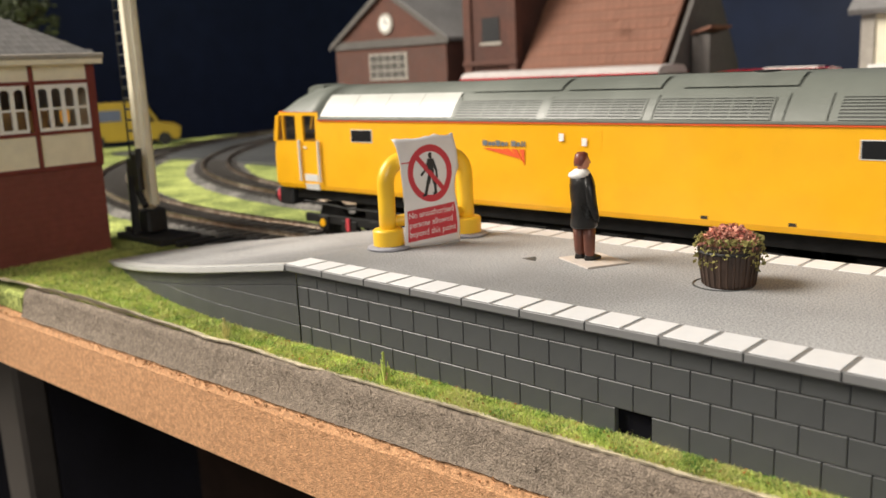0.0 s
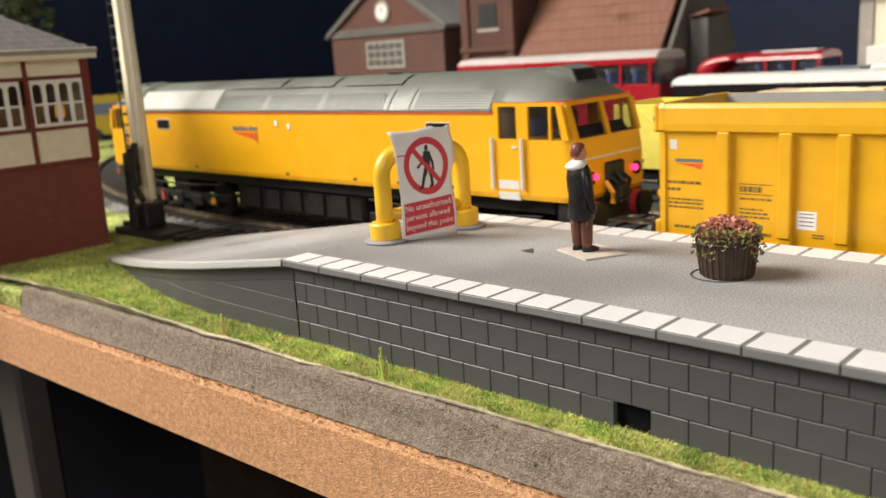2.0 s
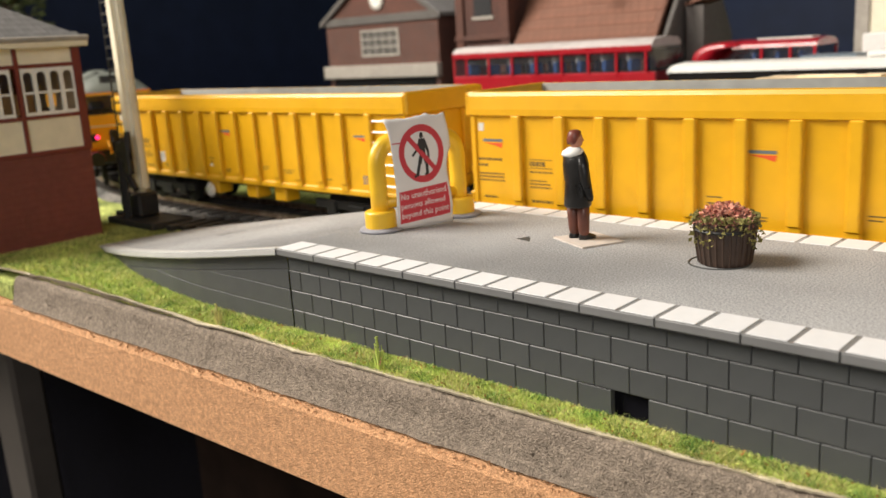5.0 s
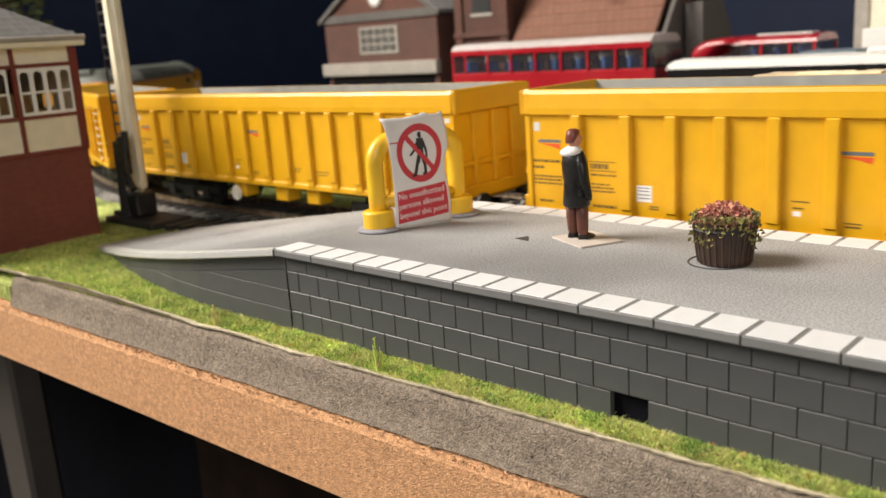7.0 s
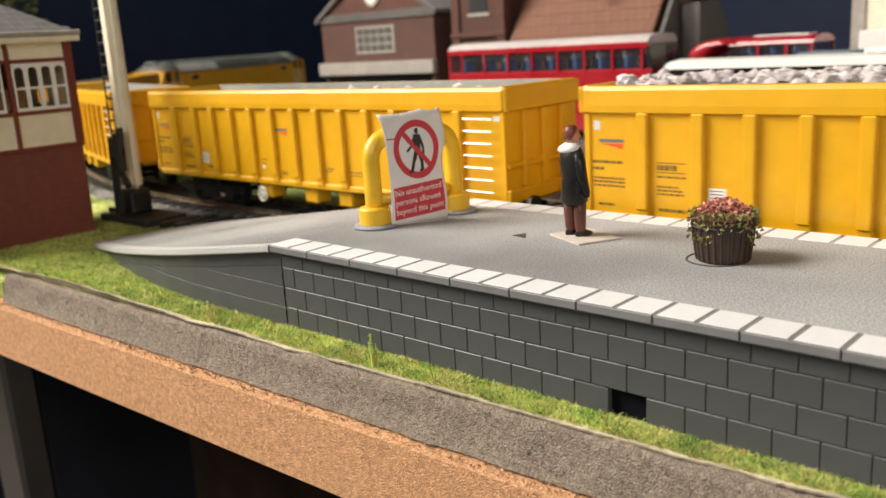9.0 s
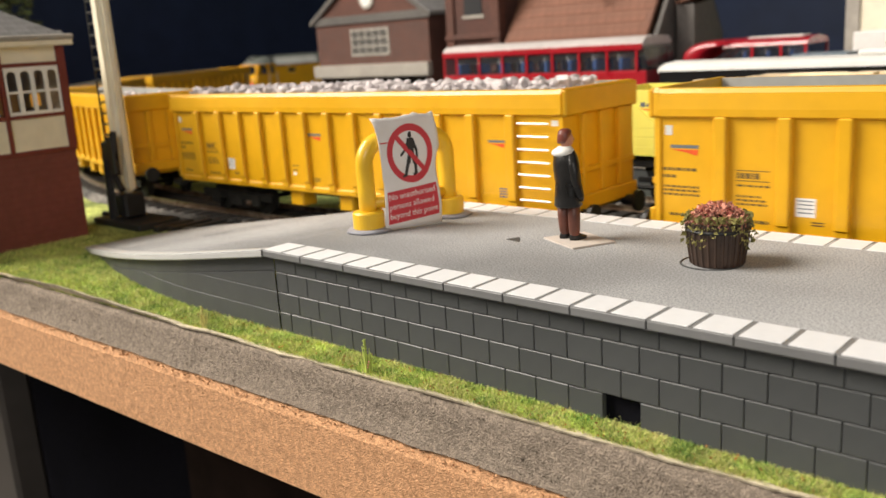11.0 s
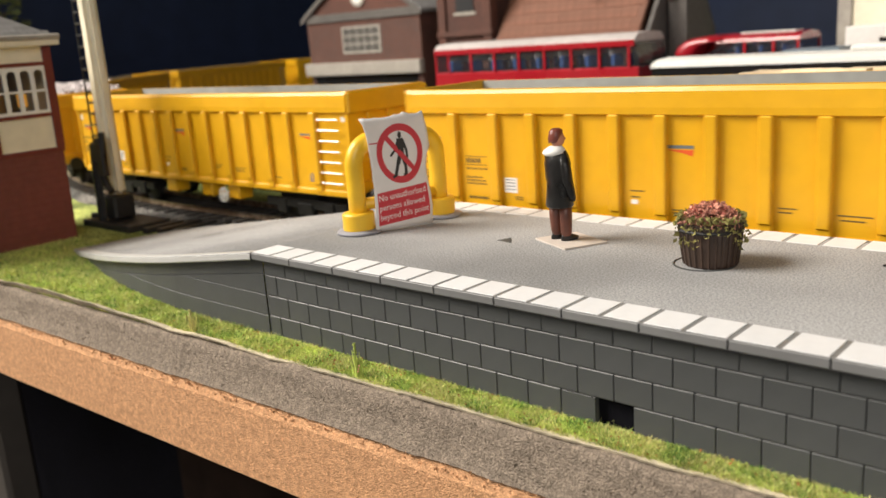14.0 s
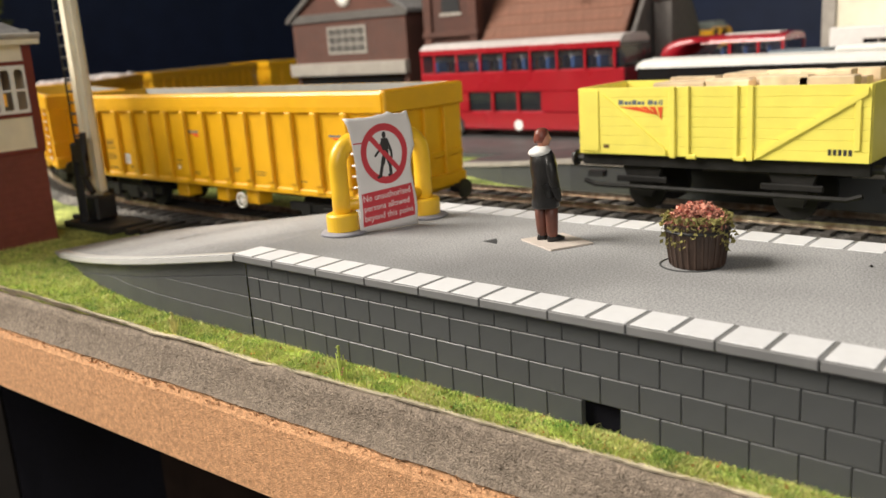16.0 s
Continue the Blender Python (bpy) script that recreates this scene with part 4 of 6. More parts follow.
    part("exhaust_port", lathe(((3.2, 54.6), (3.4, 55.3), (2.6, 55.3), (2.4, 54.7)), 49.6, -4, 20, sy=0.5), BLACK, w, "dark exhaust opening")
    # side openings
    for s in (-1, 1):
        def face(name, x0, x1, z0, z1, m, out=0.12, label=""):
            if s > 0:
                x0, x1 = -x1, -x0
            y = s * side_z((z0 + z1) / 2)
            bm = bmesh.new()
            ya, yb = s * (side_z(z0) + out), s * (side_z(z1) + out)
            v = [bm.verts.new(p) for p in ((x0, ya, z0), (x1, ya, z0), (x1, yb, z1), (x0, yb, z1))]
            u = [bm.verts.new((p.co.x, p.co.y - s * 0.8, p.co.z)) for p in v]
            bm.faces.new(v)
            bm.faces.new(u)
            for k in range(4):
                bm.faces.new((v[k], v[(k + 1) % 4], u[(k + 1) % 4], u[k]))
            return part(name, bm, m, w, label)

        for x0, x1 in ((-84.6, -74.8), (75.6, 84.8)):
            face("window_frame", x0 - 0.25, x1 + 0.25, 36.55, 40.75, SILVER, 0.14)
            face("engine_room_window", x0, x1, 36.8, 40.5, GLASS_BLACK, 0.22, "small dark engine room window")
        for k in (-1, 1):
            def X(a, b):
                return (a, b) if k > 0 else (-b, -a)
            face("cab_door", *X(102.8, 111.2), 21.5, 36.2, YELLOW, 0.2, "yellow cab door")
            face("kick_plate", *X(103.4, 110.6), 22.4, 24.8, SILVER, 0.34, "silver step plate")
            face("step_plate", *X(103.2, 110.6), 19.3, 21.5, SILVER, 0.4, "silver lower step")
            face("door_handle", *X(108.6, 110.2), 33.8, 34.5, SILVER, 0.5, "small door handle")
            for xh in (101.6, 112.2):
                xx = k * xh * (1 if s < 0 else 1)
                part("handrail", tube([(xx, s * (side_z(24) + 0.75), 22.3), (xx, s * (side_z(36) + 0.75), 36.7)], 0.5, 6), SILVER, w, "white cab handrail")
        if s < 0:
            face("engine_room_door", -0.6, 12.6, 22.0, 41.5, YELLOW, 0.07, "yellow access door")
            for x in (-0.6, 6.6):
                printed(w, x, x + 1.5, 39.0 - (x + 2) * 0.15, 41.0 - (x + 2) * 0.15, PRINT_WHITE, -Y - 0.22, "white_label")
            for x in (-58, 3, 40, 61, 84):
                printed(w, x, x + 1.8, 21.2, 22.0, BLACK, -Y + 0.05, "jacking_mark")
            for xa, xb in ((-27.4, -25.6), (-25.2, -24.0), (-23.7, -22.8), (-22.5, -20.9), (-20.6, -19.4), (-19.1, -18.2), (-17.0, -15.2), (-14.9, -13.8), (-13.3, -12.8), (-12.5, -12.0)):
                printed(w, xa, xb, 37.0, 38.5 if xb - xa > 1.5 or xa > -14 else 38.1, PRINT_GREY, -Y - 0.2, "mark_bar")
            for a, b in ((0.0, 0.42), (0.46, 0.62), (0.67, 0.8), (0.85, 0.97)):
                xa, xb = -27.4 + 15.5 * a, -27.4 + 15.5 * b
                part("red_mark", prism(((xa, 36.2), (xb, 36.2), (-14.0 + 1.6 * b, 36.2 - 4.4 * (0.35 + 0.65 * b)), (-14.0 + 1.6 * a, 36.2 - 4.4 * (0.35 + 0.65 * a)) if a else (xa + 3, 35.6)), "y", -Y - 0.2, -Y - 0.02), PRINT_ORANGE, w)
    # ends
    for k in (-1, 1):
        for y0, y1 in ((-14.6, -0.7), (0.7, 14.6)):
            z0, z1 = 36.6, 45.0
            for nm, gsh, m, out, lab in (("windscreen", 0.35, CAB_GLASS, -0.3, "raked cab windscreen"),):
                bm = bmesh.new()
                pts = ((y0 - gsh * 0.6, z0 - gsh), (y1 + gsh * 0.6, z0 - gsh), (y1 - 0.3 + gsh * 0.6, z1 + gsh * 0.6), (y0 + 0.3 - gsh * 0.6, z1 + gsh * 0.6))
                v = []
                for y, z in pts:
                    back = 0.4 * max(0, (abs(y) - 9) / 6.5) ** 2
                    v.append(bm.verts.new((k * (end_x(z) + out - back * 0.35), y, z)))
                u = [bm.verts.new((p.co.x - k * 0.25, p.co.y, p.co.z)) for p in v]
                bm.faces.new(v)
                bm.faces.new(u)
                for i in range(4):
                    bm.faces.new((v[i], v[(i + 1) % 4], u[(i + 1) % 4], u[i]))
                part(nm, bm, m, w, lab)
        part("white_line", box(min(k * 129.6, k * 130.1), max(k * 129.6, k * 130.1), -14.5, 14.5, 30.6, 31.2), SILVER, w, "white handrail across the nose")
        part("headcode_box", prism(((k * 112, 53.8), (k * 121.9, 50.8), (k * 120.3, 54.4), (k * 116.0, 55.4), (k * 112, 55.0)), "y", -5.5, 5.5), LOCO_GREY, w, "grey roof-end housing")
        part("headcode_panel", prism(((k * 121.2, 51.2), (k * 122.1, 51.2), (k * 120.8, 54.1), (k * 119.9, 54.1)), "y", -4.7, 4.7), BLACK, w, "dark blank headcode panel")
        bm = box(min(k * 128.6, k * 130.8), max(k * 128.6, k * 130.8), -4.5, 4.5, 19.2, 29.0, bevel=0.6)
        part("drop_head_recess", bm, BLACK, w, "black coupler recess")
        for y in (-3.2, 0, 3.2):
            part("air_hose", tube([(k * 130.6, y, 26 - abs(y) * 0.3), (k * 132.8, y, 23.5), (k * 132.1, y, 17.5)], 0.7, 6), BLACK, w, "black air hose")
        part("coupler", box(min(k * 130.6, k * 133.4), max(k * 130.6, k * 133.4), -2.4, 2.4, 18.5, 23.0, bevel=0.6), BLACK, w, "black coupler head")
        part("yellow_pipe", tube([(k * 130.6, -5.5, 24), (k * 132.6, -5.0, 21), (k * 132.1, -4.6, 18)], 0.8, 6), YELLOW, w)
        for y in (-11.5, 11.5):
            part("marker_light", tube([(k * 129, y, 25.6), (k * 130.4, y, 25.6)], 1.9, 14), BLACK, w)
            part("tail_light", tube([(k * 129.8, y * 0.88, 25.8), (k * 130.9, y * 0.88, 25.8)], 0.9, 12), TAIL if k > 0 else PRINT_RED, w, "red tail light")
            bm = tube([(k * 127.6, y, 15.6), (k * 133.1, y, 15.6)], 1.7, 10)
            tube([(k * 133.1, y, 15.6), (k * 130.6, y, 15.6)], 3.6, 16, bm)
            part("buffer", bm, BLACK, w, "black oval buffer")
            part("buffer_shank", tube([(k * 128.6, y, 15.6), (k * 131.6, y, 15.6)], 3.75, 14), PRINT_RED, w, "red buffer collar")
        part("buffer_beam", box(min(k * 121.6, k * 129.6), max(k * 121.6, k * 129.6), -16, 16, 12.6, 19.6, bevel=0.8), BLACK, w, "black buffer beam")
    part("underframe", box(-120, 120, -14.5, 14.5, 15.5, 19.6), FRAME, w, "black underframe")
    part("fuel_tank", box(-38, 38, -12.6, 12.6, 5.0, 16.0, bevel=1.2), FRAME, w, "black fuel tank and battery boxes")
    for x in (-30, -17, -4, 9, 22):
        part("tank_panel", box(x, x + 8.5, -13.6, -12.5, 6.5, 14.2, bevel=0.3), FRAME, w)
    mine = []
    for x in (-80, 80):
        bogie(w, x, (-27, 0, 27), 34, mine, 16.0, 7.2, 38)
        for a in (-27, 27):
            part("axle_cover", tube([(x + a, -14.6, 7.0), (x + a, -13.9, 7.0)], 1.5, 12), YELLOW, w, "yellow axlebox cover")
        part("red_mark", box(x - 14.2, x - 12.6, -14.6, -14.0, 5.0, 9.5), PRINT_RED, w)
        part("pipework", tube([(x - 36, -14.9, 14.5), (x - 12, -14.9, 13.2), (x + 12, -14.9, 13.2), (x + 36, -14.9, 14.5)], 0.4, 6), FRAME, w, "black pipe along the bogie")
    WHEELS.append((w, mine))
    return w


GLASS_BLACK = mat("black_glazing", (0.012, 0.013, 0.015), 0.12, var=0.05, bump=0)

LOCO = locomotive()
WAGONS = [ioa_wagon({2: 2, 3: 1}.get(i, 0), i) for i in range(6)]

# ---- on the platform ----


def barrier_sign():
    b = thing("hoop_barrier", -16.7, 37.8, 0, label="yellow plastic hoop barrier on grey putty pads", category="barrier")
    d = Vector((6.0, 24.4, 0)).normalized()
    half = 11.9

    def at(u, z, off=0.0):
        return tuple(d * u + Vector((d.y, -d.x, 0)) * off + Vector((0, 0, z)))

    pts = [at(-half, 0.6), at(-half, 10), at(-half, 16.4)]
    for i in range(1, 7):
        a = radians(15 * i)
        pts.append(at(-half + 5.4 * (1 - math.cos(a)), 16.4 + 5.4 * math.sin(a)))
    pts += [tuple((-p[0], -p[1], p[2])) for p in reversed(pts)]
    part("hoop", tube(pts, 2.15, 16), BARRIER, b, "yellow bent tube", smooth=True)
    part("cross_bar", tube([at(-half, 6.6), at(half, 6.6)], 1.5, 12), BARRIER, b, smooth=True)
    for u in (-half, half):
        x, y, _ = at(u, 0)
        part("collar", lathe(((3.7, 0.7), (3.9, 1.0), (3.9, 4.6), (3.6, 5.0), (2.2, 5.05)), x, y, 28), BARRIER, b, "thick yellow collar")
        rnd = random.Random(int(u))
        bm = lathe(((4.9, 0.02), (5.5, 0.25), (5.2, 0.7), (3.6, 0.95)), x, y, 26, sx=1.05)
        for v in bm.verts:
            r = 1 + 0.07 * noise.noise((v.co.x * 0.5, v.co.y * 0.5, u))
            v.co.x, v.co.y = x + (v.co.x - x) * r, y + (v.co.y - y) * r
        part("putty_pad", bm, PUTTY, b, "flattened grey putty", smooth=True)
    # the printed notice
    s = thing("paper_sign", -10.6, 35.3, 0, label="curled white paper warning notice with a red prohibition roundel", category="sign")
    e = Vector((0.308, 0.951, 0)).normalized()
    s.matrix_basis = pose(-0.0124, 0.0345, 0.0002) @ Matrix(((e.y, e.x, 0, 0), (-e.x, e.y, 0, 0), (0, 0, 1, 0), (0, 0, 0, 1)))
    WD, HT = 15.4, 27.2

    def spread(u, v):
        """The sheet's edges wander: narrower half way up, wider where the corners curl."""
        left = float(np.interp(v, [0, 6, 14, 21, 25, 27.5], [7.5, 7.2, 7.0, 7.1, 8.0, 8.7]))
        right = float(np.interp(v, [0, 7, 12, 15.5, 19.5, 24, 27.5], [7.6, 7.1, 7.0, 7.2, 8.2, 7.9, 7.2]))
        k = 2 * abs(u) / WD
        return u + (k ** 3) * ((right - WD / 2) if u > 0 else (WD / 2 - left))

    def bend(u, v):
        """Paper height v and width u to its curled shape: (out, along, up)."""
        o = 0.8 * math.sin((u / WD + 0.1) * 2.6) + 0.6 * math.sin(v * 0.19 + 0.6) - 1.3 * max(0, (v - 24.5) / 3) ** 2 * (0.6 - u / WD) + 0.9 * max(0, u / WD) * math.sin(v * 0.42 - 1.0)
        return o

    def sheet(u0, u1, v0, v1, off, nu=20, nv=24, slant=0.0, bm=None, ragged=0.0):
        bm = bm or bmesh.new()
        g = {}
        for i in range(nu + 1):
            for k in range(nv + 1):
                u, v = u0 + (u1 - u0) * i / nu, v0 + (v1 - v0) * k / nv
                v += slant * u
                if ragged and k == nv:
                    v += ragged * noise.noise((u * 0.6, 3, 3)) + (0.7 * (u / WD)) + 0.22 * math.sin(u * 0.8 + 0.6)
                if ragged and i in (0, nu):
                    u += ragged * 0.5 * noise.noise((v * 0.5, i, 1))
                g[i, k] = bm.verts.new((bend(u, v) + off, spread(u, v), v))
        for i in range(nu):
            for k in range(nv):
                bm.faces.new((g[i, k], g[i + 1, k], g[i + 1, k + 1], g[i, k + 1]))
        return bm

    bm = sheet(-WD / 2, WD / 2, 0.0, HT, 0.0, ragged=0.5)
    ret = bmesh.ops.extrude_face_region(bm, geom=list(bm.faces))
    for v in ret["geom"]:
        if isinstance(v, bmesh.types.BMVert):
            v.co.x -= 0.22
    part("paper", bm, PAPER, s, smooth=True)
    # red text panel
    part("red_panel", sheet(-6.85, 6.85, 1.9, 9.8, 0.06, slant=0.09), PRINT_RED, s, "red printed panel", smooth=True)
    # ring and slash
    cu, cv, ro, ri = 0.45, 18.1, 5.85, 4.45
    bm = bmesh.new()
    n = 48
    a = [[bm.verts.new((bend(cu + r * math.cos(2 * math.pi * k / n), cv + r * 1.22 * math.sin(2 * math.pi * k / n)) + 0.07, cu + r * math.cos(2 * math.pi * k / n), cv + r * 1.22 * math.sin(2 * math.pi * k / n))) for k in range(n)] for r in (ro, ri)]
    for k in range(n):
        bm.faces.new((a[0][k], a[0][(k + 1) % n], a[1][(k + 1) % n], a[1][k]))
    part("red_ring", bm, PRINT_RED, s, "red prohibition ring")
    bm = bmesh.new()
    prev = None
    for i in range(13):
        q = -5.6 + 11.2 * i / 12
        pr = []
        for g in (-0.75, 0.75):
            u, v = cu + (q * 0.66 + g * 0.62), cv + (-q * 0.84 + g * 0.5)
            pr.append(bm.verts.new((bend(u, v) + 0.12, u, v)))
        if prev:
            bm.faces.new((prev[0], prev[1], pr[1], pr[0]))
        prev = pr
    part("red_slash", bm, PRINT_RED, s, "red diagonal bar")
    # plain pictogram
    for line in (((0.1, 21.7), (0.0, 18.0), 0.85), ((-0.1, 18.2), (-0.9, 15.6), 0.5), ((-0.9, 15.8), (-1.9, 12.6), 0.38), ((0.3, 18.2), (0.95, 15.4), 0.5), ((0.95, 15.6), (0.9, 12.9), 0.38),
                 ((-1.9, 12.9), (-2.6, 12.5), 0.3), ((0.9, 13.2), (0.2, 12.8), 0.3), ((-0.4, 21.2), (-1.3, 18.9), 0.32), ((-1.3, 19.0), (-2.6, 17.6), 0.28), ((0.7, 21.2), (1.5, 18.6), 0.34), ((1.5, 18.7), (1.6, 16.9), 0.28)):
        bm = bmesh.new()
        (u0, v0), (u1, v1), r = line
        t = Vector((u1 - u0, v1 - v0)).normalized() * r
        quad(*[(bend(u, v) + 0.09, u, v) for u, v in ((u0 + 0.6 - t.y, v0 + t.x), (u0 + 0.6 + t.y, v0 - t.x), (u1 + 0.6 + t.y, v1 - t.x), (u1 + 0.6 - t.y, v1 + t.x))], bm)
        part("pictogram_stroke", bm, PRINT_BLACK, s)
    bm = bmesh.new()
    bm.faces.new([bm.verts.new((bend(0.6, 22.6) + 0.09, 0.7 + 0.58 * math.cos(k * 0.5236), 22.5 + 0.8 * math.sin(k * 0.5236))) for k in range(12)])
    part("pictogram_head", bm, PRINT_BLACK, s, "black head of the pictogram")
    # lettering laid on the curl
    for i, words in enumerate(("No unauthorised", "persons allowed", "beyond this point")):
        o = text("lettering", words, 2.15, PRINT_WHITE, s, pose(0, 0, 0), align="LEFT")
        for v in o.data.vertices:
            u = -6.3 + v.co.x / MM * 0.82
            w = 7.75 - 2.35 * i + v.co.y / MM + 0.09 * u
            v.co = ((bend(u, w) + 0.12 + (v.co.z > 0) * 0.02) * MM, u * MM, w * MM)
    part("red_scratch", sheet(-7.5, -4.4, 20.9, 21.2, 0.05, 4, 1), PRINT_RED, s)


barrier_sign()


def figure():
    """A small painted model man: coat, trousers, head, in one plain turned-out mesh."""
    bm = bmesh.new()
    mats = [COAT, TROUSER, SKIN, HAIR, WHITE]

    def ell(rows, n, m, cx=0.0, cy=0.0):
        k0 = len(bm.faces)
        rings = [[bm.verts.new((cx + dx + rx * math.cos(2 * math.pi * i / n), cy + dy + ry * math.sin(2 * math.pi * i / n), z)) for i in range(n)] for z, rx, ry, dx, dy in rows]
        fs = []
        for a, b in zip(rings, rings[1:]):
            for i in range(n):
                fs.append(bm.faces.new((a[i], a[(i + 1) % n], b[(i + 1) % n], b[i])))
        fs += [bm.faces.new(rings[0]), bm.faces.new(rings[-1])]
        for f in fs:
            f.material_index = m
            f.smooth = True

    # x: the way it faces
    for cy, dx in ((-1.35, 0.25), (1.3, -0.35)):
        ell(((1.0, 0.95, 0.9, 0, 0), (2.2, 1.1, 1.05, 0, 0), (5.0, 1.2, 1.1, 0.05, 0), (8.5, 1.35, 1.2, 0.1, 0)), 12, 1, dx, cy)
        ell(((0.0, 1.9, 0.85, 0.75, 0), (0.5, 2.0, 0.95, 0.75, 0), (1.0, 1.5, 0.85, 0.4, 0), (1.4, 0.9, 0.75, 0.0, 0)), 12, 0, dx, cy)
    ell(((7.2, 2.3, 2.75, 0, 0), (7.6, 2.6, 3.05, 0, 0), (9.5, 2.45, 2.9, 0, 0), (13.0, 2.15, 2.75, 0.1, 0), (16.5, 2.25, 2.95, 0, 0), (18.2, 2.05, 2.85, -0.1, 0), (19.3, 1.5, 2.1, -0.1, 0), (19.8, 0.9, 1.1, 0, 0)), 18, 0)
    for cy, s in ((-2.9, -1), (2.9, 1)):
        ell(((8.6, 0.55, 0.5, 1.1, 0), (9.6, 0.85, 0.8, 0.9, 0), (13.0, 1.0, 0.85, 0.15, s * 0.15), (16.5, 1.1, 0.9, -0.1, -s * 0.1), (18.6, 0.75, 0.65, -0.15, -s * 0.6)), 12, 0, 0, cy)
    ell(((18.3, 1.5, 1.9, -0.75, 0), (18.9, 2.15, 2.45, -0.6, 0), (19.6, 1.95, 2.1, -0.5, 0), (20.3, 1.25, 1.3, -0.25, 0)), 14, 4)
    ell(((19.2, 0.75, 0.75, 0.05, 0), (20.2, 0.8, 0.8, 0.15, 0), (20.6, 1.15, 0.95, 0.35, 0), (21.6, 1.35, 1.1, 0.35, 0), (22.6, 1.35, 1.15, 0.2, 0), (23.2, 1.1, 1.0, 0.1, 0)), 14, 2)
    ell(((21.3, 0.2, 0.2, 1.8, 0), (21.6, 0.38, 0.3, 1.7, 0), (22.2, 0.15, 0.2, 1.55, 0)), 8, 2)
    ell(((21.0, 0.75, 0.95, -0.75, 0), (21.8, 1.0, 1.22, -0.55, 0), (22.7, 1.35, 1.3, -0.1, 0), (23.5, 1.3, 1.15, 0.1, 0), (24.0, 0.7, 0.7, 0.0, 0)), 14, 3)
    for v in bm.verts:
        v.co.x, v.co.y = v.co.x * 1.12, v.co.y * 1.12
        v.co += Vector((noise.noise(v.co * 0.7), noise.noise(v.co * 0.7 + Vector((9, 0, 0))), 0)) * 0.16
    bmesh.ops.scale(bm, vec=(MM,) * 3, verts=bm.verts)
    bmesh.ops.recalc_face_normals(bm, faces=bm.faces)
    me = bpy.data.meshes.new("model_figure")
    bm.to_mesh(me)
    bm.free()
    for m in mats:
        me.materials.append(m)
    ob = tagged(new("model_figure", me), "painted model figure in black coat and brown trousers", "figurine")
    ob.matrix_basis = pose(0.0302, 0.0396, 0.00041, 0, -1.5, 0) @ pose(0, 0, 0, 0, 0, 66)
    c = part("figure_base", prism(((24.1, 38.2), (35.4, 32.9), (40.1, 41.8), (29.2, 47.0)), "z", 0.02, 0.4), CARD)
    tagged(c, "square pale card base lying on the platform", "card base")


figure()


def flower_tub():
    cx, cy = 65.4, 36.8
    t = thing("flower_tub", cx, cy, 0, label="dark brown half-barrel tub with dusty pink flowers and trailing leaves", category="flower tub")
    part("barrel", lathe(((4.7, 0.02), (4.9, 0.5), (5.45, 4.5), (5.75, 8.3), (5.35, 8.35), (5.2, 7.4)), 0, 0, 32), POT, t)
    bm = bmesh.new()
    for i in range(26):
        a = 2 * math.pi * i / 26
        p = [(math.cos(a) * r, math.sin(a) * r, z) for r, z in ((4.8, 0.3), (5.42, 4.5), (5.73, 8.2))]
        tube(p, 0.3, 5, bm)
    part("stave_ring", bm, POT, t, "dark vertical staves")
    for z, r in ((6.9, 5.72),):
        bm = tube([(r * math.cos(2 * math.pi * i / 28), r * math.sin(2 * math.pi * i / 28), z) for i in range(28)], 0.35, 6, closed=True)
        part("hoop", bm, BLACK, t, "dark band round the barrel")
    part("soil", lathe(((5.1, 6.9), (5.1, 7.6)), 0, 0, 24), SOIL, t)
    rnd = random.Random(4)
    pts, gr = [], []
    for _ in range(1100):
        a, r = rnd.uniform(0, 6.283), 5.7 * math.sqrt(rnd.random())
        pts.append((r * math.cos(a), r * math.sin(a), 7.9 + 3.3 * (1 - (r / 5.9) ** 2) + rnd.uniform(-0.5, 0.5)))
    tagged(part("dark_flower_mass", flecks([q for k, q in enumerate(pts) if k % 5 == 0], 0.44, 15), PETAL_DEEP, t, "deep red foam flowers"), kind="stuff")
    tagged(part("flower_mass", flecks([q for k, q in enumerate(pts) if k % 5], 0.46, 5), PETAL, t, "dusty pink foam flowers"), kind="stuff")
    for _ in range(620):
        a = rnd.uniform(0, 6.283)
        drop = rnd.random() ** 2.2 * (3.0 + 2.4 * (math.sin(3 * a + 1.2) > 0.15))
        r = 5.0 + rnd.uniform(-0.5, 1.0) + 0.3 * min(drop, 3)
        gr.append((r * math.cos(a), r * math.sin(a), 9.2 - drop + rnd.uniform(-0.3, 0.5)))
    for _ in range(60):
        a, r = rnd.uniform(0, 6.283), 5.5 * math.sqrt(rnd.random())
        gr.append((r * math.cos(a), r * math.sin(a), 7.9 + 2.4 * (1 - (r / 6.6) ** 2)))
    tagged(part("leaf_mass", flecks(gr, 0.5, 6), LEAF, t, "trailing olive green foam leaves"), kind="stuff")
    part("floor_recess", tube([(-0.9 + 5.7 * math.cos(2 * math.pi * i / 40), -0.5 + 5.7 * math.sin(2 * math.pi * i / 40), -0.05) for i in range(40)], 0.26, 5, closed=True), JOINT, t, "dark ring cut round the tub")
    bm = clumps([(-0.8, 0.2, 0.18)], 0.25, None, 2)
    g = part("grit", bm, BLACK)
    g.matrix_basis = pose(0.0935, 0.0475, 0.0001)
    tagged(g, "tiny dark crumb on the platform", "crumb")


flower_tub()

# ---- signal box and signal post ----


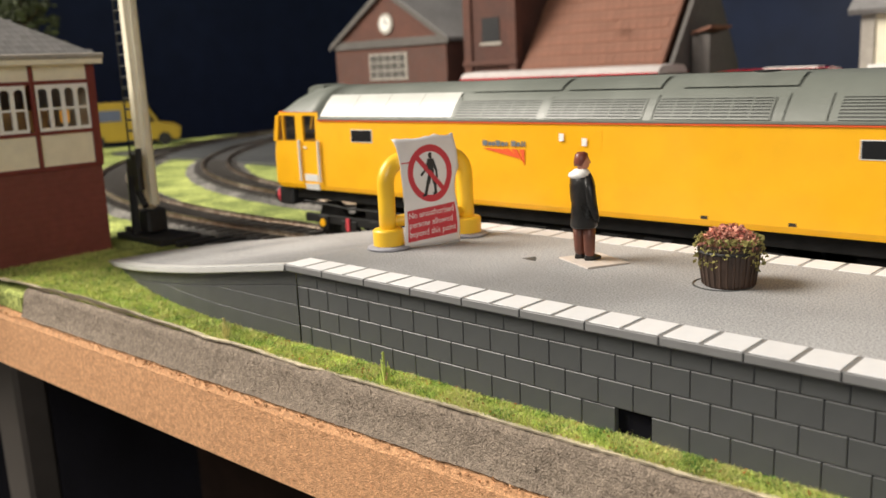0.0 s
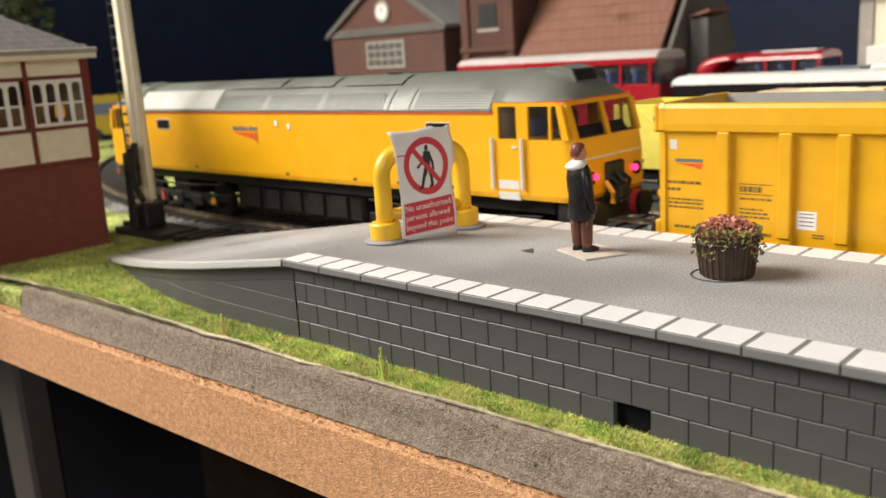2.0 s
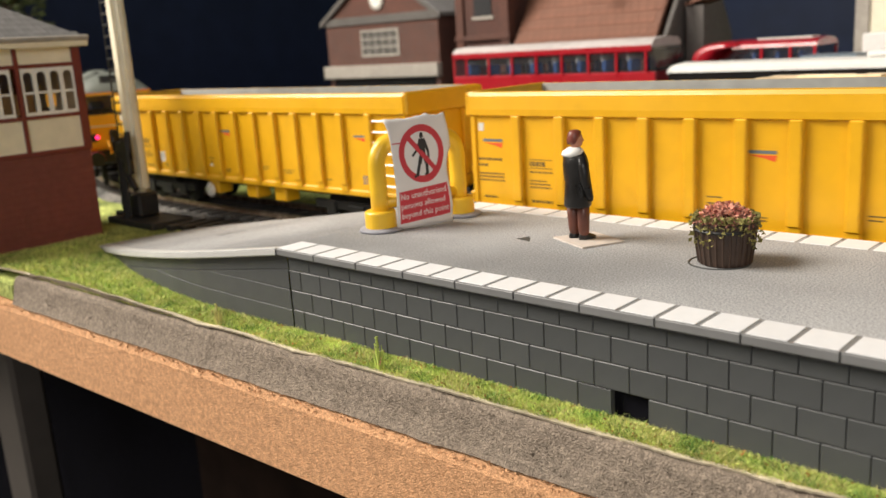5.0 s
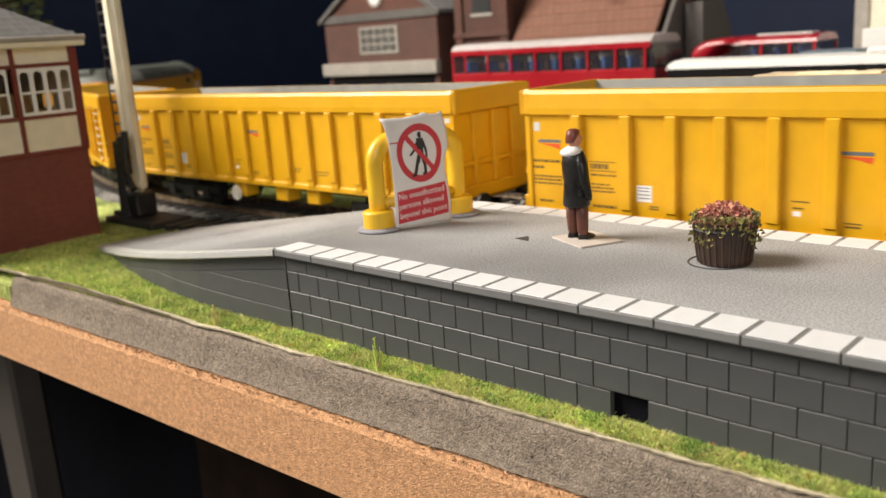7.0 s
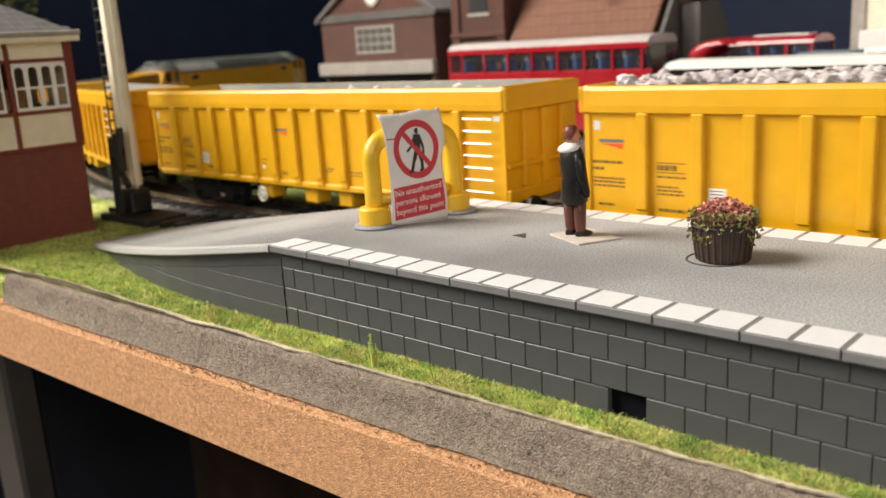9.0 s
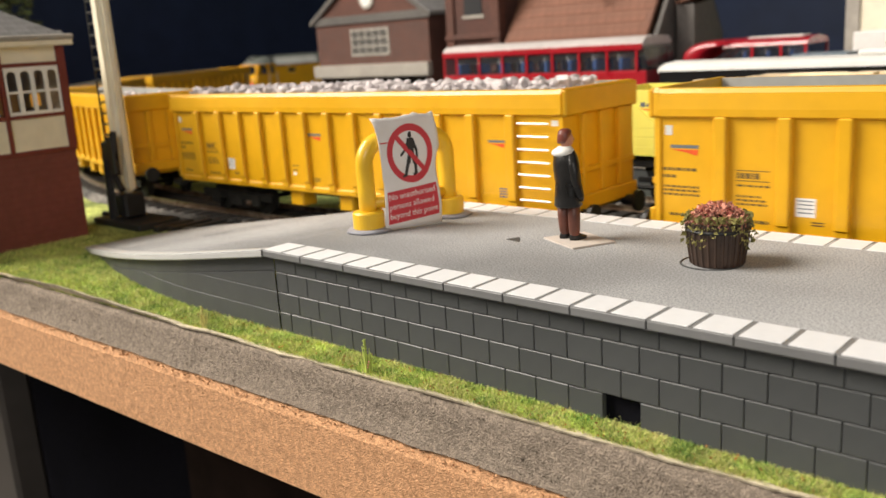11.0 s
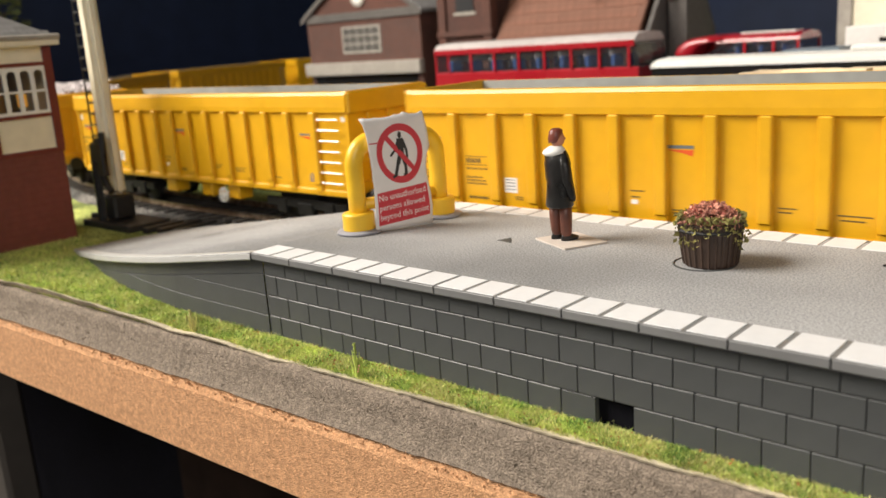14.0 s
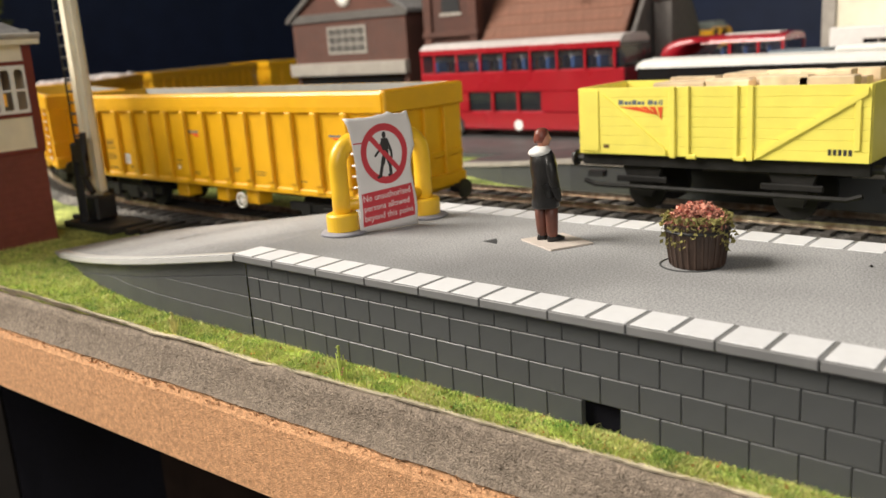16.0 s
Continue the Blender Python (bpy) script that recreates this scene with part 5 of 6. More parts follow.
def signal_box():
    X, Y0, Y1 = -189.0, -30.0, 34.6
    b = thing("signal_box", X, 0, -20, label="cream and maroon signal box on a brick base", category="signal box")
    b.matrix_basis = pose(X * MM, 0, -0.0200, 0, 1.3, 0)
    D = 52.0
    part("base", box(-D, 0, Y0, Y1, 0, 33.2), BOX_BRICK, b, "maroon brick lower storey")
    part("sill_band", box(-D - 0.5, 0.6, Y0 - 0.6, Y1 + 0.6, 33.2, 34.8, bevel=0.2), MAROON, b)
    # upper storey core, set back behind glazing
    part("cream_boarding", box(-D, 0, Y0, Y1, 34.8, 47.0), CREAM, b, "cream boarded panels")
    part("frieze", box(-D, 0, Y0, Y1, 65.2, 71.5), CREAM, b, "cream panels under the eaves")
    part("floor_inside", box(-D + 1, -1, Y0 + 1, Y1 - 1, 47.05, 47.6), BOX_IN, b)
    part("back_inside", box(-D, -D + 1.5, Y0, Y1, 47, 65.2), BOX_IN, b, "warm brown interior wall")
    part("side_inside", box(-D + 1.6, -1, Y0, Y0 + 1.5, 47, 65.2), BOX_IN, b)
    part("side_inside", box(-D + 1.6, -20, Y1 - 1.5, Y1, 47, 65.2), CREAM, b)
    part("lamp_inside", box(-9, -7.5, 24.5, 27.5, 50, 54.5), LAMP_IN, b, "small orange light inside")
    part("desk_inside", box(-26, -14, -6, 22, 47.6, 55), BOX_IN, b)
    # frames: posts and rails, maroon
    bays = [Y1 - 23.0 * i for i in range(3)]
    for y in bays:
        w = 1.5 if y == Y1 else 1.0
        part("corner_post", box(-0.9, 0.75, y - w * (1.6 if y == Y1 else 0.7), y + (0.7 if y < Y1 else 0.6), 34.8, 71.4), MAROON, b, "maroon timber post")
    for z in (46.4, 64.6):
        part("rail", box(-0.9, 0.65, Y0, Y1, z, z + 1.3), MAROON, b, "maroon timber rail")
    for y in bays[:-1]:
        ya, yb = y - 21.9, y - 2.5
        f = part("window_sash", box(-0.5, 0.45, ya, yb, 47.7, 48.9), WHITE, b, "white multi-pane sash")
        part("glazing_bar", box(-0.5, 0.4, ya, yb, 55.4, 56.2), WHITE, f)
        part("glazing_bar", box(-0.5, 0.4, ya, yb, 63.2, 64.6), WHITE, f)
        for i in range(5):
            yy = ya + (yb - ya) * i / 4
            part("glazing_bar", box(-0.5, 0.42, max(yy - 0.75, ya), min(yy + 0.75, yb), 48.9, 63.3), WHITE, f)
        for i in range(4):
            yy = ya + (yb - ya) * (i + 0.5) / 4
            hw = (yb - ya) / 8 - 0.7
            arch = [(yy - hw, 63.3), (yy - hw, 61.6)] + [(yy - hw * math.cos(radians(30 * k)), 61.6 + 1.6 * math.sin(radians(30 * k))) for k in range(1, 6)] + [(yy + hw, 61.6), (yy + hw, 63.3)]
            part("arch_head", prism(arch, "x", -0.4, 0.36), WHITE, f)
        part("pane", quad((-0.1, ya, 48), (-0.1, yb, 48), (-0.1, yb, 64), (-0.1, ya, 64)), CLEAR, f, "clear glass")
    # far return wall
    part("return_wall", box(-19.9, -1.0, Y1 - 1.4, Y1, 47, 65.2), CREAM, b)
    # roof
    e = 3.3
    part("soffit", box(-D - e, e, Y0 - e, Y1 + e, 71.5, 74.2, bevel=0.3), CREAM, b, "cream eaves board")
    part("gutter", tube([(e, Y0 - e, 74.5), (e, Y1 + e, 74.5)], 1.0, 8), STONE, b, "pale gutter")
    bm = bmesh.new()
    zt = 74.4
    P = [(-D - e, Y0 - e, zt), (e, Y0 - e, zt), (e, Y1 + e, zt), (-D - e, Y1 + e, zt)]
    rid = ((-D / 2, Y0 + 30, zt + 19), (-D / 2, Y1 - 31, zt + 19))
    V = [bm.verts.new(p) for p in (*P, *rid)]
    for f in ((0, 1, 4), (1, 2, 5, 4), (2, 3, 5), (3, 0, 4, 5), (0, 3, 2, 1)):
        bm.faces.new([V[i] for i in f])
    r = part("roof", bm, SLATE, b, "grey slate hipped roof")
    # slates on the slope that faces the platform
    tile = part("slate", box(-1.25, 1.25, -1.9, 1.9, 0.0, 0.35), SLATE, r)
    top, foot = Vector((-D / 2, 0, zt + 19)), Vector((e, 0, zt))
    sl = foot - top
    ang = math.degrees(math.atan2(19, D / 2 + e))
    rows = 10
    first = True
    for i in range(rows):
        f = (i + 0.5) / rows
        c = top + sl * f
        ya = (Y1 - 31) + (31 + e) * f
        y = -1.0 - (31 + e) * f + 4.0
        k = 0
        while y < ya - 3.2:
            m = pose(c.x * MM, (y + (1.25 if i % 2 else 0)) * MM, c.z * MM, 0, ang + 2.0, 0) @ pose(0, 0, 0.0001, 0, 0, 90)
            if first:
                tile.matrix_basis = m
                first = False
            else:
                share("slate", tile, r, m)
            y += 2.6
    # brick courses as shallow lines
    for i in range(1, 14):
        part("mortar_line", box(-0.02, 0.06, Y0, Y1, i * 2.45 - 0.12, i * 2.45 + 0.12), MAROON, b)


signal_box()


def signal_post():
    p = thing("signal_post", -194.5, 56, -20, label="tall cream signal post with black ladder, lever and base", category="signal")
    part("foot_board", box(-15, 22, -9, 9, 0.02, 2.6, bevel=0.4), BLACK, p, "black base board")
    part("foot_block", box(-4.6, 5.0, -4.4, 4.4, 3.0, 12.6, bevel=0.8), BLACK, p, "black square socket")
    for x, y0, y1 in ((26, -6, 10), (33, -4, 14), (40, -2, 16), (47, 2, 18)):
        part("rod_tray", box(x, x + 4, y0, y1, 0.02, 2.2, bevel=0.3), BLACK, p, "black point rodding tray")
    bm = bmesh.new()
    prism(((-3.7, -3.0), (3.7, -3.0), (3.7, 3.0), (-3.7, 3.0)), "z", 12.0, 190, bm)
    for v in bm.verts:
        if v.co.z > 100:
            v.co.x, v.co.y = v.co.x * 0.92, v.co.y * 0.92
    bmesh.ops.bevel(bm, geom=list(bm.edges), offset=1.9, segments=3, affect="EDGES")
    part("post", bm, CREAM, p, "cream square post")
    # counterweight lever and crank on the face
    bm = tube([(7.2, -6.4, 38), (6.6, -6.4, 30)], 1.3, 8)
    box(-2.4, 7.6, -7.6, -5.2, 26.5, 34, bevel=0.7, bm=bm)
    box(2.8, 7.6, -7.8, -5.4, 21, 36, bevel=0.5, bm=bm)
    tube([(-1.2, -6.4, 30), (-3.0, -6.4, 2.7)], 1.5, 8, bm)
    tube([(2.0, -6.6, 26), (3.4, -6.6, 21), (8.6, -6.6, 15)], 1.3, 8, bm)
    tube([(-0.2, -6.4, 26), (0.6, -6.4, 4)], 0.7, 8, bm)
    tube([(-11, -6, 4.0), (-3, -6, 4.6)], 1.1, 8, bm)
    part("lever_gear", bm, BLACK, p, "black counterweight lever and rods")
    for s in (-1, 1):
        part("ladder_stile", tube([(-11.5 + s * 3.6, 1.0, 3), (-8.5 + s * 3.6, 1.0, 186)], 0.42, 6), BLACK, p)
    for i in range(40):
        z = 9 + 4.4 * i
        x = -11.5 + 3.0 * (z - 3) / 183
        part("ladder_rung", tube([(x - 3.6, 1.0, z), (x + 3.6, 1.0, z)], 0.5, 5), BLACK, p)


signal_post()

# ---- yard behind ----


def rear_platform():
    p = thing("rear_platform", 0, 0, -20, label="grey second platform with a pale edge and ramp behind the tracks", category="platform", kind="structure")
    bm = bmesh.new()
    plan = [(330, 181), (-55, 181), (-95, 188), (-135, 205), (-150, 222), (-150, 246), (330, 246)]
    zs = [13, 13, 9, 4.5, 1.5, 1.5, 13]
    lo = [bm.verts.new((x, y, 0)) for x, y in plan]
    hi = [bm.verts.new((x, y, z)) for (x, y), z in zip(plan, zs)]
    for k in range(7):
        bm.faces.new((lo[k], lo[(k + 1) % 7], hi[(k + 1) % 7], hi[k]))
    mid = bm.verts.new((-55, 246, 13))
    bm.faces.new((hi[0], hi[1], mid, hi[6]))
    bm.faces.new((hi[1], hi[2], hi[3], hi[4], hi[5], mid))
    part("deck", bm, BLOCK, p)
    bm = bmesh.new()
    prev = None
    for (x, y), z in list(zip(plan, zs))[:5]:
        col = [bm.verts.new(v) for v in ((x, y - 0.8, z - 1.2), (x, y - 0.8, z + 0.5), (x, y + 3, z + 0.5), (x, y + 3, z - 1.2))]
        if prev:
            for k in range(4):
                bm.faces.new((prev[k], prev[(k + 1) % 4], col[(k + 1) % 4], col[k]))
        prev = col
    part("pale_edge", bm, STONE, p, "pale edge strip")
    r = part("road_surface", box(-620, 420, 250, 560, -0.2, 2.1), BLOCK)
    r.matrix_basis = pose(0, 0, -0.0196)
    tagged(r, "grey road surface by the buildings", "road", kind="structure")


rear_platform()


def plank_wagon():
    w = thing("plank_wagon", 21.6, 155, RAIL, label="lemon yellow planked open wagon loaded with sawn timber", category="wagon")
    L, Y = 45.4, 15.8
    Z0, Z1 = 18.6, 40.0
    for s in (-1, 1):
        for i in range(7):
            z = Z0 + (Z1 - Z0) * i / 7
            a, b = (s * (Y - 1.3), s * Y) if s > 0 else (s * Y, s * (Y - 1.3))
            part("plank", box(-L, L, a, b, z + 0.03, z + (Z1 - Z0) / 7 - 0.03, bevel=0.09), LEMON, w)
        y = s * Y
        part("side_backing", box(-L + 0.2, L - 0.2, min(s * (Y - 1.4), s * (Y - 0.35)), max(s * (Y - 1.4), s * (Y - 0.35)), Z0 + 0.1, Z1 - 0.1), LEMON, w)
        for x, h in ((-11.7, 0.95), (-6.6, 0.5), (8.6, 0.5), (12.7, 0.95)):
            part("strap", box(x - h, x + h, min(y, y + s * 0.7), max(y, y + s * 0.7), Z0 - 0.4, Z1 + 0.2, bevel=0.15), LEMON, w)
        for x0, z0, x1, z1 in ((-36, Z1 - 3, -14, Z0 + 1.2), (14.2, Z0 + 0.9, 44.6, Z1 - 1.8)):
            bm = prism(((x0, z0 - 0.9), (x1, z1 - 0.9), (x1, z1 + 0.9), (x0, z0 + 0.9)), "y", min(y, y + s * 0.6), max(y, y + s * 0.6))
            part("diagonal_brace", bm, LEMON, w)
        part("stop_bar", box(41.4, 43.0, min(y, y + s * 0.5), max(y, y + s * 0.5), Z0 + 3.5, Z1 - 4, bevel=0.15), LEMON, w)
        part("end_plate", box(-L + 1, -L + 7.5, min(y, y + s * 0.35), max(y, y + s * 0.35), Z0 + 1, Z1 - 1), LEMON, w)
        for x in (-5.5, 9.5):
            part("hinge", box(x - 1.6, x + 1.6, min(y, y + s * 0.8), max(y, y + s * 0.8), Z0 - 0.5, Z0 + 0.9, bevel=0.2), LEMON, w)
    for x0, x1 in ((-L - 0.2, -L + 1.1), (L - 1.1, L + 0.2)):
        part("end_board", box(x0, x1, -Y + 1.3, Y - 1.3, Z0, Z1, bevel=0.1), LEMON, w)
    part("wagon_floor", box(-L + 1.1, L - 1.1, -Y + 1.3, Y - 1.3, Z0, Z0 + 1.2), LEMON, w)
    for xa, xb in ((-30.5, -28.7), (-28.3, -27.1), (-26.8, -25.9), (-25.6, -24.0), (-23.7, -22.5), (-22.2, -21.3), (-20.1, -18.3), (-18.0, -16.9), (-16.4, -15.9), (-15.6, -15.1)):
        printed(w, xa, xb, 34.6, 36.1 if xb - xa > 1.5 or xa > -17 else 35.7, PRINT_GREY, -Y, "mark_bar")
    for a, b in ((0.0, 0.42), (0.46, 0.62), (0.67, 0.8), (0.85, 0.97)):
        xa, xb = -30.5 + 16 * a, -30.5 + 16 * b
        part("red_mark", prism(((xa, 34.0), (xb, 34.0), (-17 + 1.6 * b, 34 - 4.2 * (0.35 + 0.65 * b)), (-17 + 1.6 * a, 34 - 4.2 * (0.35 + 0.65 * a)) if a else (xa + 3, 33.4)), "y", -Y - 0.12, -Y), PRINT_ORANGE, w)
    for k in range(5):
        printed(w, 34.6 + 1.35 * k, 35.5 + 1.35 * k, 20.6, 22.3, PRINT_BLACK, -Y, "number_bar")
    printed(w, -36.4, -34.2, 20.6, 21.8, STENCIL, -Y, "number_bar")
    part("sole_bar", box(-L, L, -Y + 1.8, Y - 1.8, 14.6, 18.55, bevel=0.2), FRAME, w, "black sole bar")
    part("brake_rail", tube([(-44, -15.2, 9.5), (-40, -15.2, 8.2), (40, -15.2, 8.2), (44, -15.2, 9.5)], 0.8, 6), FRAME, w, "black brake lever rail")
    for x in (-24, 24):
        for s in (-1, 1):
            part("axle_guard", prism(((x - 7, 14.7), (x - 3.2, 4.6), (x + 3.2, 4.6), (x + 7, 14.7)), "y", s * 11.8 - 0.8, s * 11.8 + 0.8), FRAME, w)
            part("leaf_spring", box(x - 9, x + 9, s * 13.2 - 0.55, s * 13.2 + 0.55, 9.4, 11.4, bevel=0.3), FRAME, w)
    for x in (-24, 24):
        bm = bmesh.new()
        for y0, y1 in ((-9.8, -7.4), (7.4, 9.8)):
            wheel(x, y0, y1, 6.6, 6.6, 22, bm)
        wheel(x, -12, 12, 6.6, 0.9, 8, bm)
        part("wheelset", bm, FRAME, w, "black wheels on an axle")
    for s in (-1, 1):
        for y in (-11.5, 11.5):
            bm = tube([(s * L, y, 16.4), (s * (L + 3.6), y, 16.4)], 1.3, 10)
            tube([(s * (L + 3.5), y, 16.4), (s * (L + 4.4), y, 16.4)], 2.6, 14, bm)
            part("buffer", bm, BLACK, w, "black round buffer")
        part("coupling", box(min(s * L, s * (L + 6)), max(s * L, s * (L + 6)), -1.5, 1.5, 8, 10), BLACK, w)
    rnd = random.Random(8)
    for k in range(4):
        for i in range(4):
            y = -13.2 + 6.8 * k
            x0 = -17 + i * 14.5 + rnd.uniform(-4, 2)
            x1 = min(x0 + rnd.uniform(13, 17), L - 2)
            part("timber_baulk", box(x0, x1, y, y + 6.0, Z0 + 1.3, Z1 + rnd.uniform(0.8, 3.4), bevel=0.25), TIMBER, w, "sawn pale timber")


plank_wagon()


def double_decker(x0, x1, y, label):
    """A toy double-decker that faces +x, standing on the road."""
    b = thing("double_decker_bus", (x0 + x1) / 2, y, -17.4, label=label, category="bus")
    L, Y = (x1 - x0) / 2, 16.5
    # lower body, between-decks band, upper posts and roof, so that the windows are real gaps
    part("lower_body", box(-L, L, -Y, Y, 4.0, 15.5, bevel=1.0), RED, b, "red lower panels")
    part("middle_band", box(-L, L - 0.5, -Y, Y, 26.5, 39.0, bevel=0.8), RED, b, "red band between the decks")
    top = [(-Y, 51.0), (-Y + 0.6, 54.0), (-Y + 4, 56.5), (0, 57.2), (Y - 4, 56.5), (Y - 0.6, 54.0), (Y, 51.0)]
    bm = prism(top, "x", -L + 0.5, L - 3)
    part("roof", bm, BUS_ROOF, b, "pale roof")
    for s in (-1, 1):
        part("cant_rail", box(-L + 0.5, L - 3, s * Y - 0.5, s * Y + 0.5, 49.8, 53.2, bevel=0.3), RED, b)
        n = 7
        for i in range(n + 1):
            x = -L + 12.5 + (2 * L - 19) * i / n
            part("window_pillar", box(x - 0.7, x + 0.7, s * Y - 0.45, s * Y + 0.45, 38.8, 50.2), RED, b)
        for x0p, x1p in ((-L, -35), (-17.5, -15.5), (1.5, 3.5), (19, L - 0.5)):
            part("lower_panel", box(x0p, x1p, s * Y - 0.5, s * Y + 0.5, 15.3, 26.8), RED, b)
        part("upper_glazing", box(-L + 1.5, L - 6, s * (Y - 0.9) - 0.1, s * (Y - 0.9) + 0.1, 39, 50), CLEAR, b, "clear side glazing")
        part("lower_glazing", box(-L + 1.5, L - 6, s * (Y - 0.9) - 0.1, s * (Y - 0.9) + 0.1, 15.4, 26.6), GLASS, b, "dark side glazing")
    part("front_window", prism(((L - 4, 39), (L - 0.6, 39), (L - 2.6, 52), (L - 6, 54)), "y", -Y + 0.8, Y - 0.8), GLASS, b, "dark upper front window")
    part("front_panel", prism(((L - 5, 15.4), (L - 0.2, 15.4), (L - 0.2, 39), (L - 5, 39)), "y", -Y + 0.6, Y - 0.6), GLASS, b, "dark windscreen")
    part("rear_panel", box(-L, -L + 2, -Y + 0.5, Y - 0.5, 15, 52, bevel=0.4), RED, b)
    part("deck_floor", box(-L + 2, L - 6, -Y + 1.3, Y - 1.3, 38.3, 39.1), DARKIN, b)
    for i in range(8):
        x = -L + 12 + (2 * L - 30) * i / 7
        for yy in (-9, 9):
            part("seat", box(x - 1.2, x + 1.2, yy - 5, yy + 5, 39.2, 45.8, bevel=0.6), BLUE_SEAT, b, "blue seat back")
        part("seat_cover", box(x - 1.6, x - 1.1, -14, 14, 44.8, 48.6), WHITE, b, "pale head rest")
    part("roundel", tube([(2, -Y - 0.15, 7.2), (2, -Y + 0.2, 7.2)], 3.2, 20), PRINT_WHITE, b, "plain pale disc")
    for x in (-L + 28, L - 24):
        for s in (-1, 1):
            wq = part("wheel", wheel(x, s * (Y - 4), s * (Y + 0.3), 6.2, 6.2, 22), TYRE, b)
            part("hub", wheel(x, s * (Y + 0.25), s * (Y + 0.6), 6.2, 3.4, 16), SILVER, wq, "silver hub")


double_decker(-251, -103, 329, "red double-decker bus with a pale roof and blue seats")


def domed_coach():
    """A single-deck coach with a deep rounded red front, that faces -x."""
    b = thing("domed_coach", -39, 384, -17.4, label="red round-fronted coach with a painted glint on its roof", category="coach")
    Y = 16.0
    side = [(-74, 5), (-75, 30), (-74.3, 43), (-72.6, 46.6), (-69, 49.2), (-64.5, 50.7), (-58, 51.5), (-48, 51.9)]
    low = [(-74, 5), (-75, 30), (-74.3, 40.5), (40, 40.5), (40, 5)]
    part("lower_body", prism(low, "y", -Y, Y), RED, b, "red lower panels")
    rings = []
    bm = bmesh.new()
    for k in range(13):
        a = radians(-90 + 15 * k)
        y, f = Y * math.sin(a), math.cos(a) ** 0.45
        rings.append([bm.verts.new(v) for v in [(-74.3 + (1 - f) * 6, y, 40.4)] + [(x + (1 - f) * 6, y, 40.5 + (z - 40.5) * (0.72 + 0.28 * f)) for x, z in side[2:]] + [(-46, y, 40.5 + 11.4 * (0.72 + 0.28 * f)), (-56, y, 40.4)]])
    for a, c in zip(rings, rings[1:]):
        for k in range(len(a)):
            bm.faces.new((a[k], a[(k + 1) % len(a)], c[(k + 1) % len(a)], c[k]))
    bm.faces.new(rings[0])
    bm.faces.new(rings[-1])
    part("domed_front", bm, RED, b, "deep red rounded front", smooth=True)
    part("roof", prism([(-Y, 47.4), (-Y + 0.8, 49.2), (-Y + 4, 50.8), (0, 51.8), (Y - 4, 50.8), (Y - 0.8, 49.2), (Y, 47.4)], "x", -48, 0), RED, b, "red roof")
    # glint on the red roof, modelled as a thin white strip
    part("roof_strip", box(-37, -6, -6, 6, 51.4, 52.2, bevel=0.3), WHITE, b, "white strip painted in as a roof glint")
    for s in (-1, 1):
        part("side_glazing", prism(((-53, 40.6), (0, 40.6), (0, 47.4), (-43, 47.4)), "y", s * (Y - 0.8) - 0.1, s * (Y - 0.8) + 0.1), CLEAR, b, "dark side window")
        for x in (-30, -14, -0.8):
            part("window_pillar", box(x - 0.8, x + 0.8, s * Y - 0.7, s * Y, 40.4, 47.6), RED, b)
    for i in range(3):
        x = -36 + 13 * i
        part("seat", box(x - 1.2, x + 1.2, -12, 12, 40.6, 45.4, bevel=0.6), BLUE_SEAT, b, "dark blue seat back")
        part("seat_cover", box(x - 1.5, x - 1.2, -12, 12, 43.0, 45.8), WHITE, b, "pale head rest")
    for x in (-46, 22):
        for s in (-1, 1):
            part("wheel", wheel(x, s * (Y - 4), s * (Y + 0.3), 6.2, 6.2, 22), TYRE, b)


domed_coach()


def blue_van():
    b = thing("pale_blue_van", -22, 345, -17.4, label="pale blue model van parked behind the coach", category="van")
    part("body", prism(((-14, 5), (16, 5), (16, 41), (14, 43.5), (-12, 43.5), (-14, 41)), "y", -12, 12), SLATE_BLUE, b)
    part("window_band", box(-12, 14, -12.15, 12.15, 33, 39), GLASS_BLACK, b, "dark window band")
    for x in (-8, 10):
        for s in (-1, 1):
            part("wheel", wheel(x, s * 9, s * 12.4, 6, 6, 18), TYRE, b)


blue_van()


def coach():
    b = thing("coach", 10, 300, -17.4, label="white single-deck coach with dark windows", category="coach")
    L, Y = 92.0, 16.5
    part("lower_body", box(-L, L, -Y, Y, 4, 20, bevel=1.2), WHITE, b)
    part("window_band", box(-L + 1.5, L - 1, -Y + 0.4, Y - 0.4, 20, 40), GLASS_BLACK, b, "dark window band")
    prof = [(-Y, 39.6), (-Y + 0.3, 41.6), (-Y + 3.5, 43.2), (0, 44.0), (Y - 3.5, 43.2), (Y - 0.3, 41.6), (Y, 39.6)]
    part("roof", prism(prof, "x", -L + 2.5, L), WHITE, b, "white curved roof")
    part("roof_nose", prism(((-L + 0.2, 39.0), (-L + 2.5, 39.6), (-L + 2.5, 42.8), (-L + 0.8, 41.2)), "y", -Y + 1, Y - 1), WHITE, b)
    part("roof_pod", box(0, 80, -9, 9, 43.6, 46.4, bevel=1.2), WHITE, b, "white roof pod")
    for x in (-L + 30, L - 30):
        for s in (-1, 1):
            part("wheel", wheel(x, s * (Y - 4), s * (Y + 0.3), 6.2, 6.2, 22), TYRE, b)


coach()


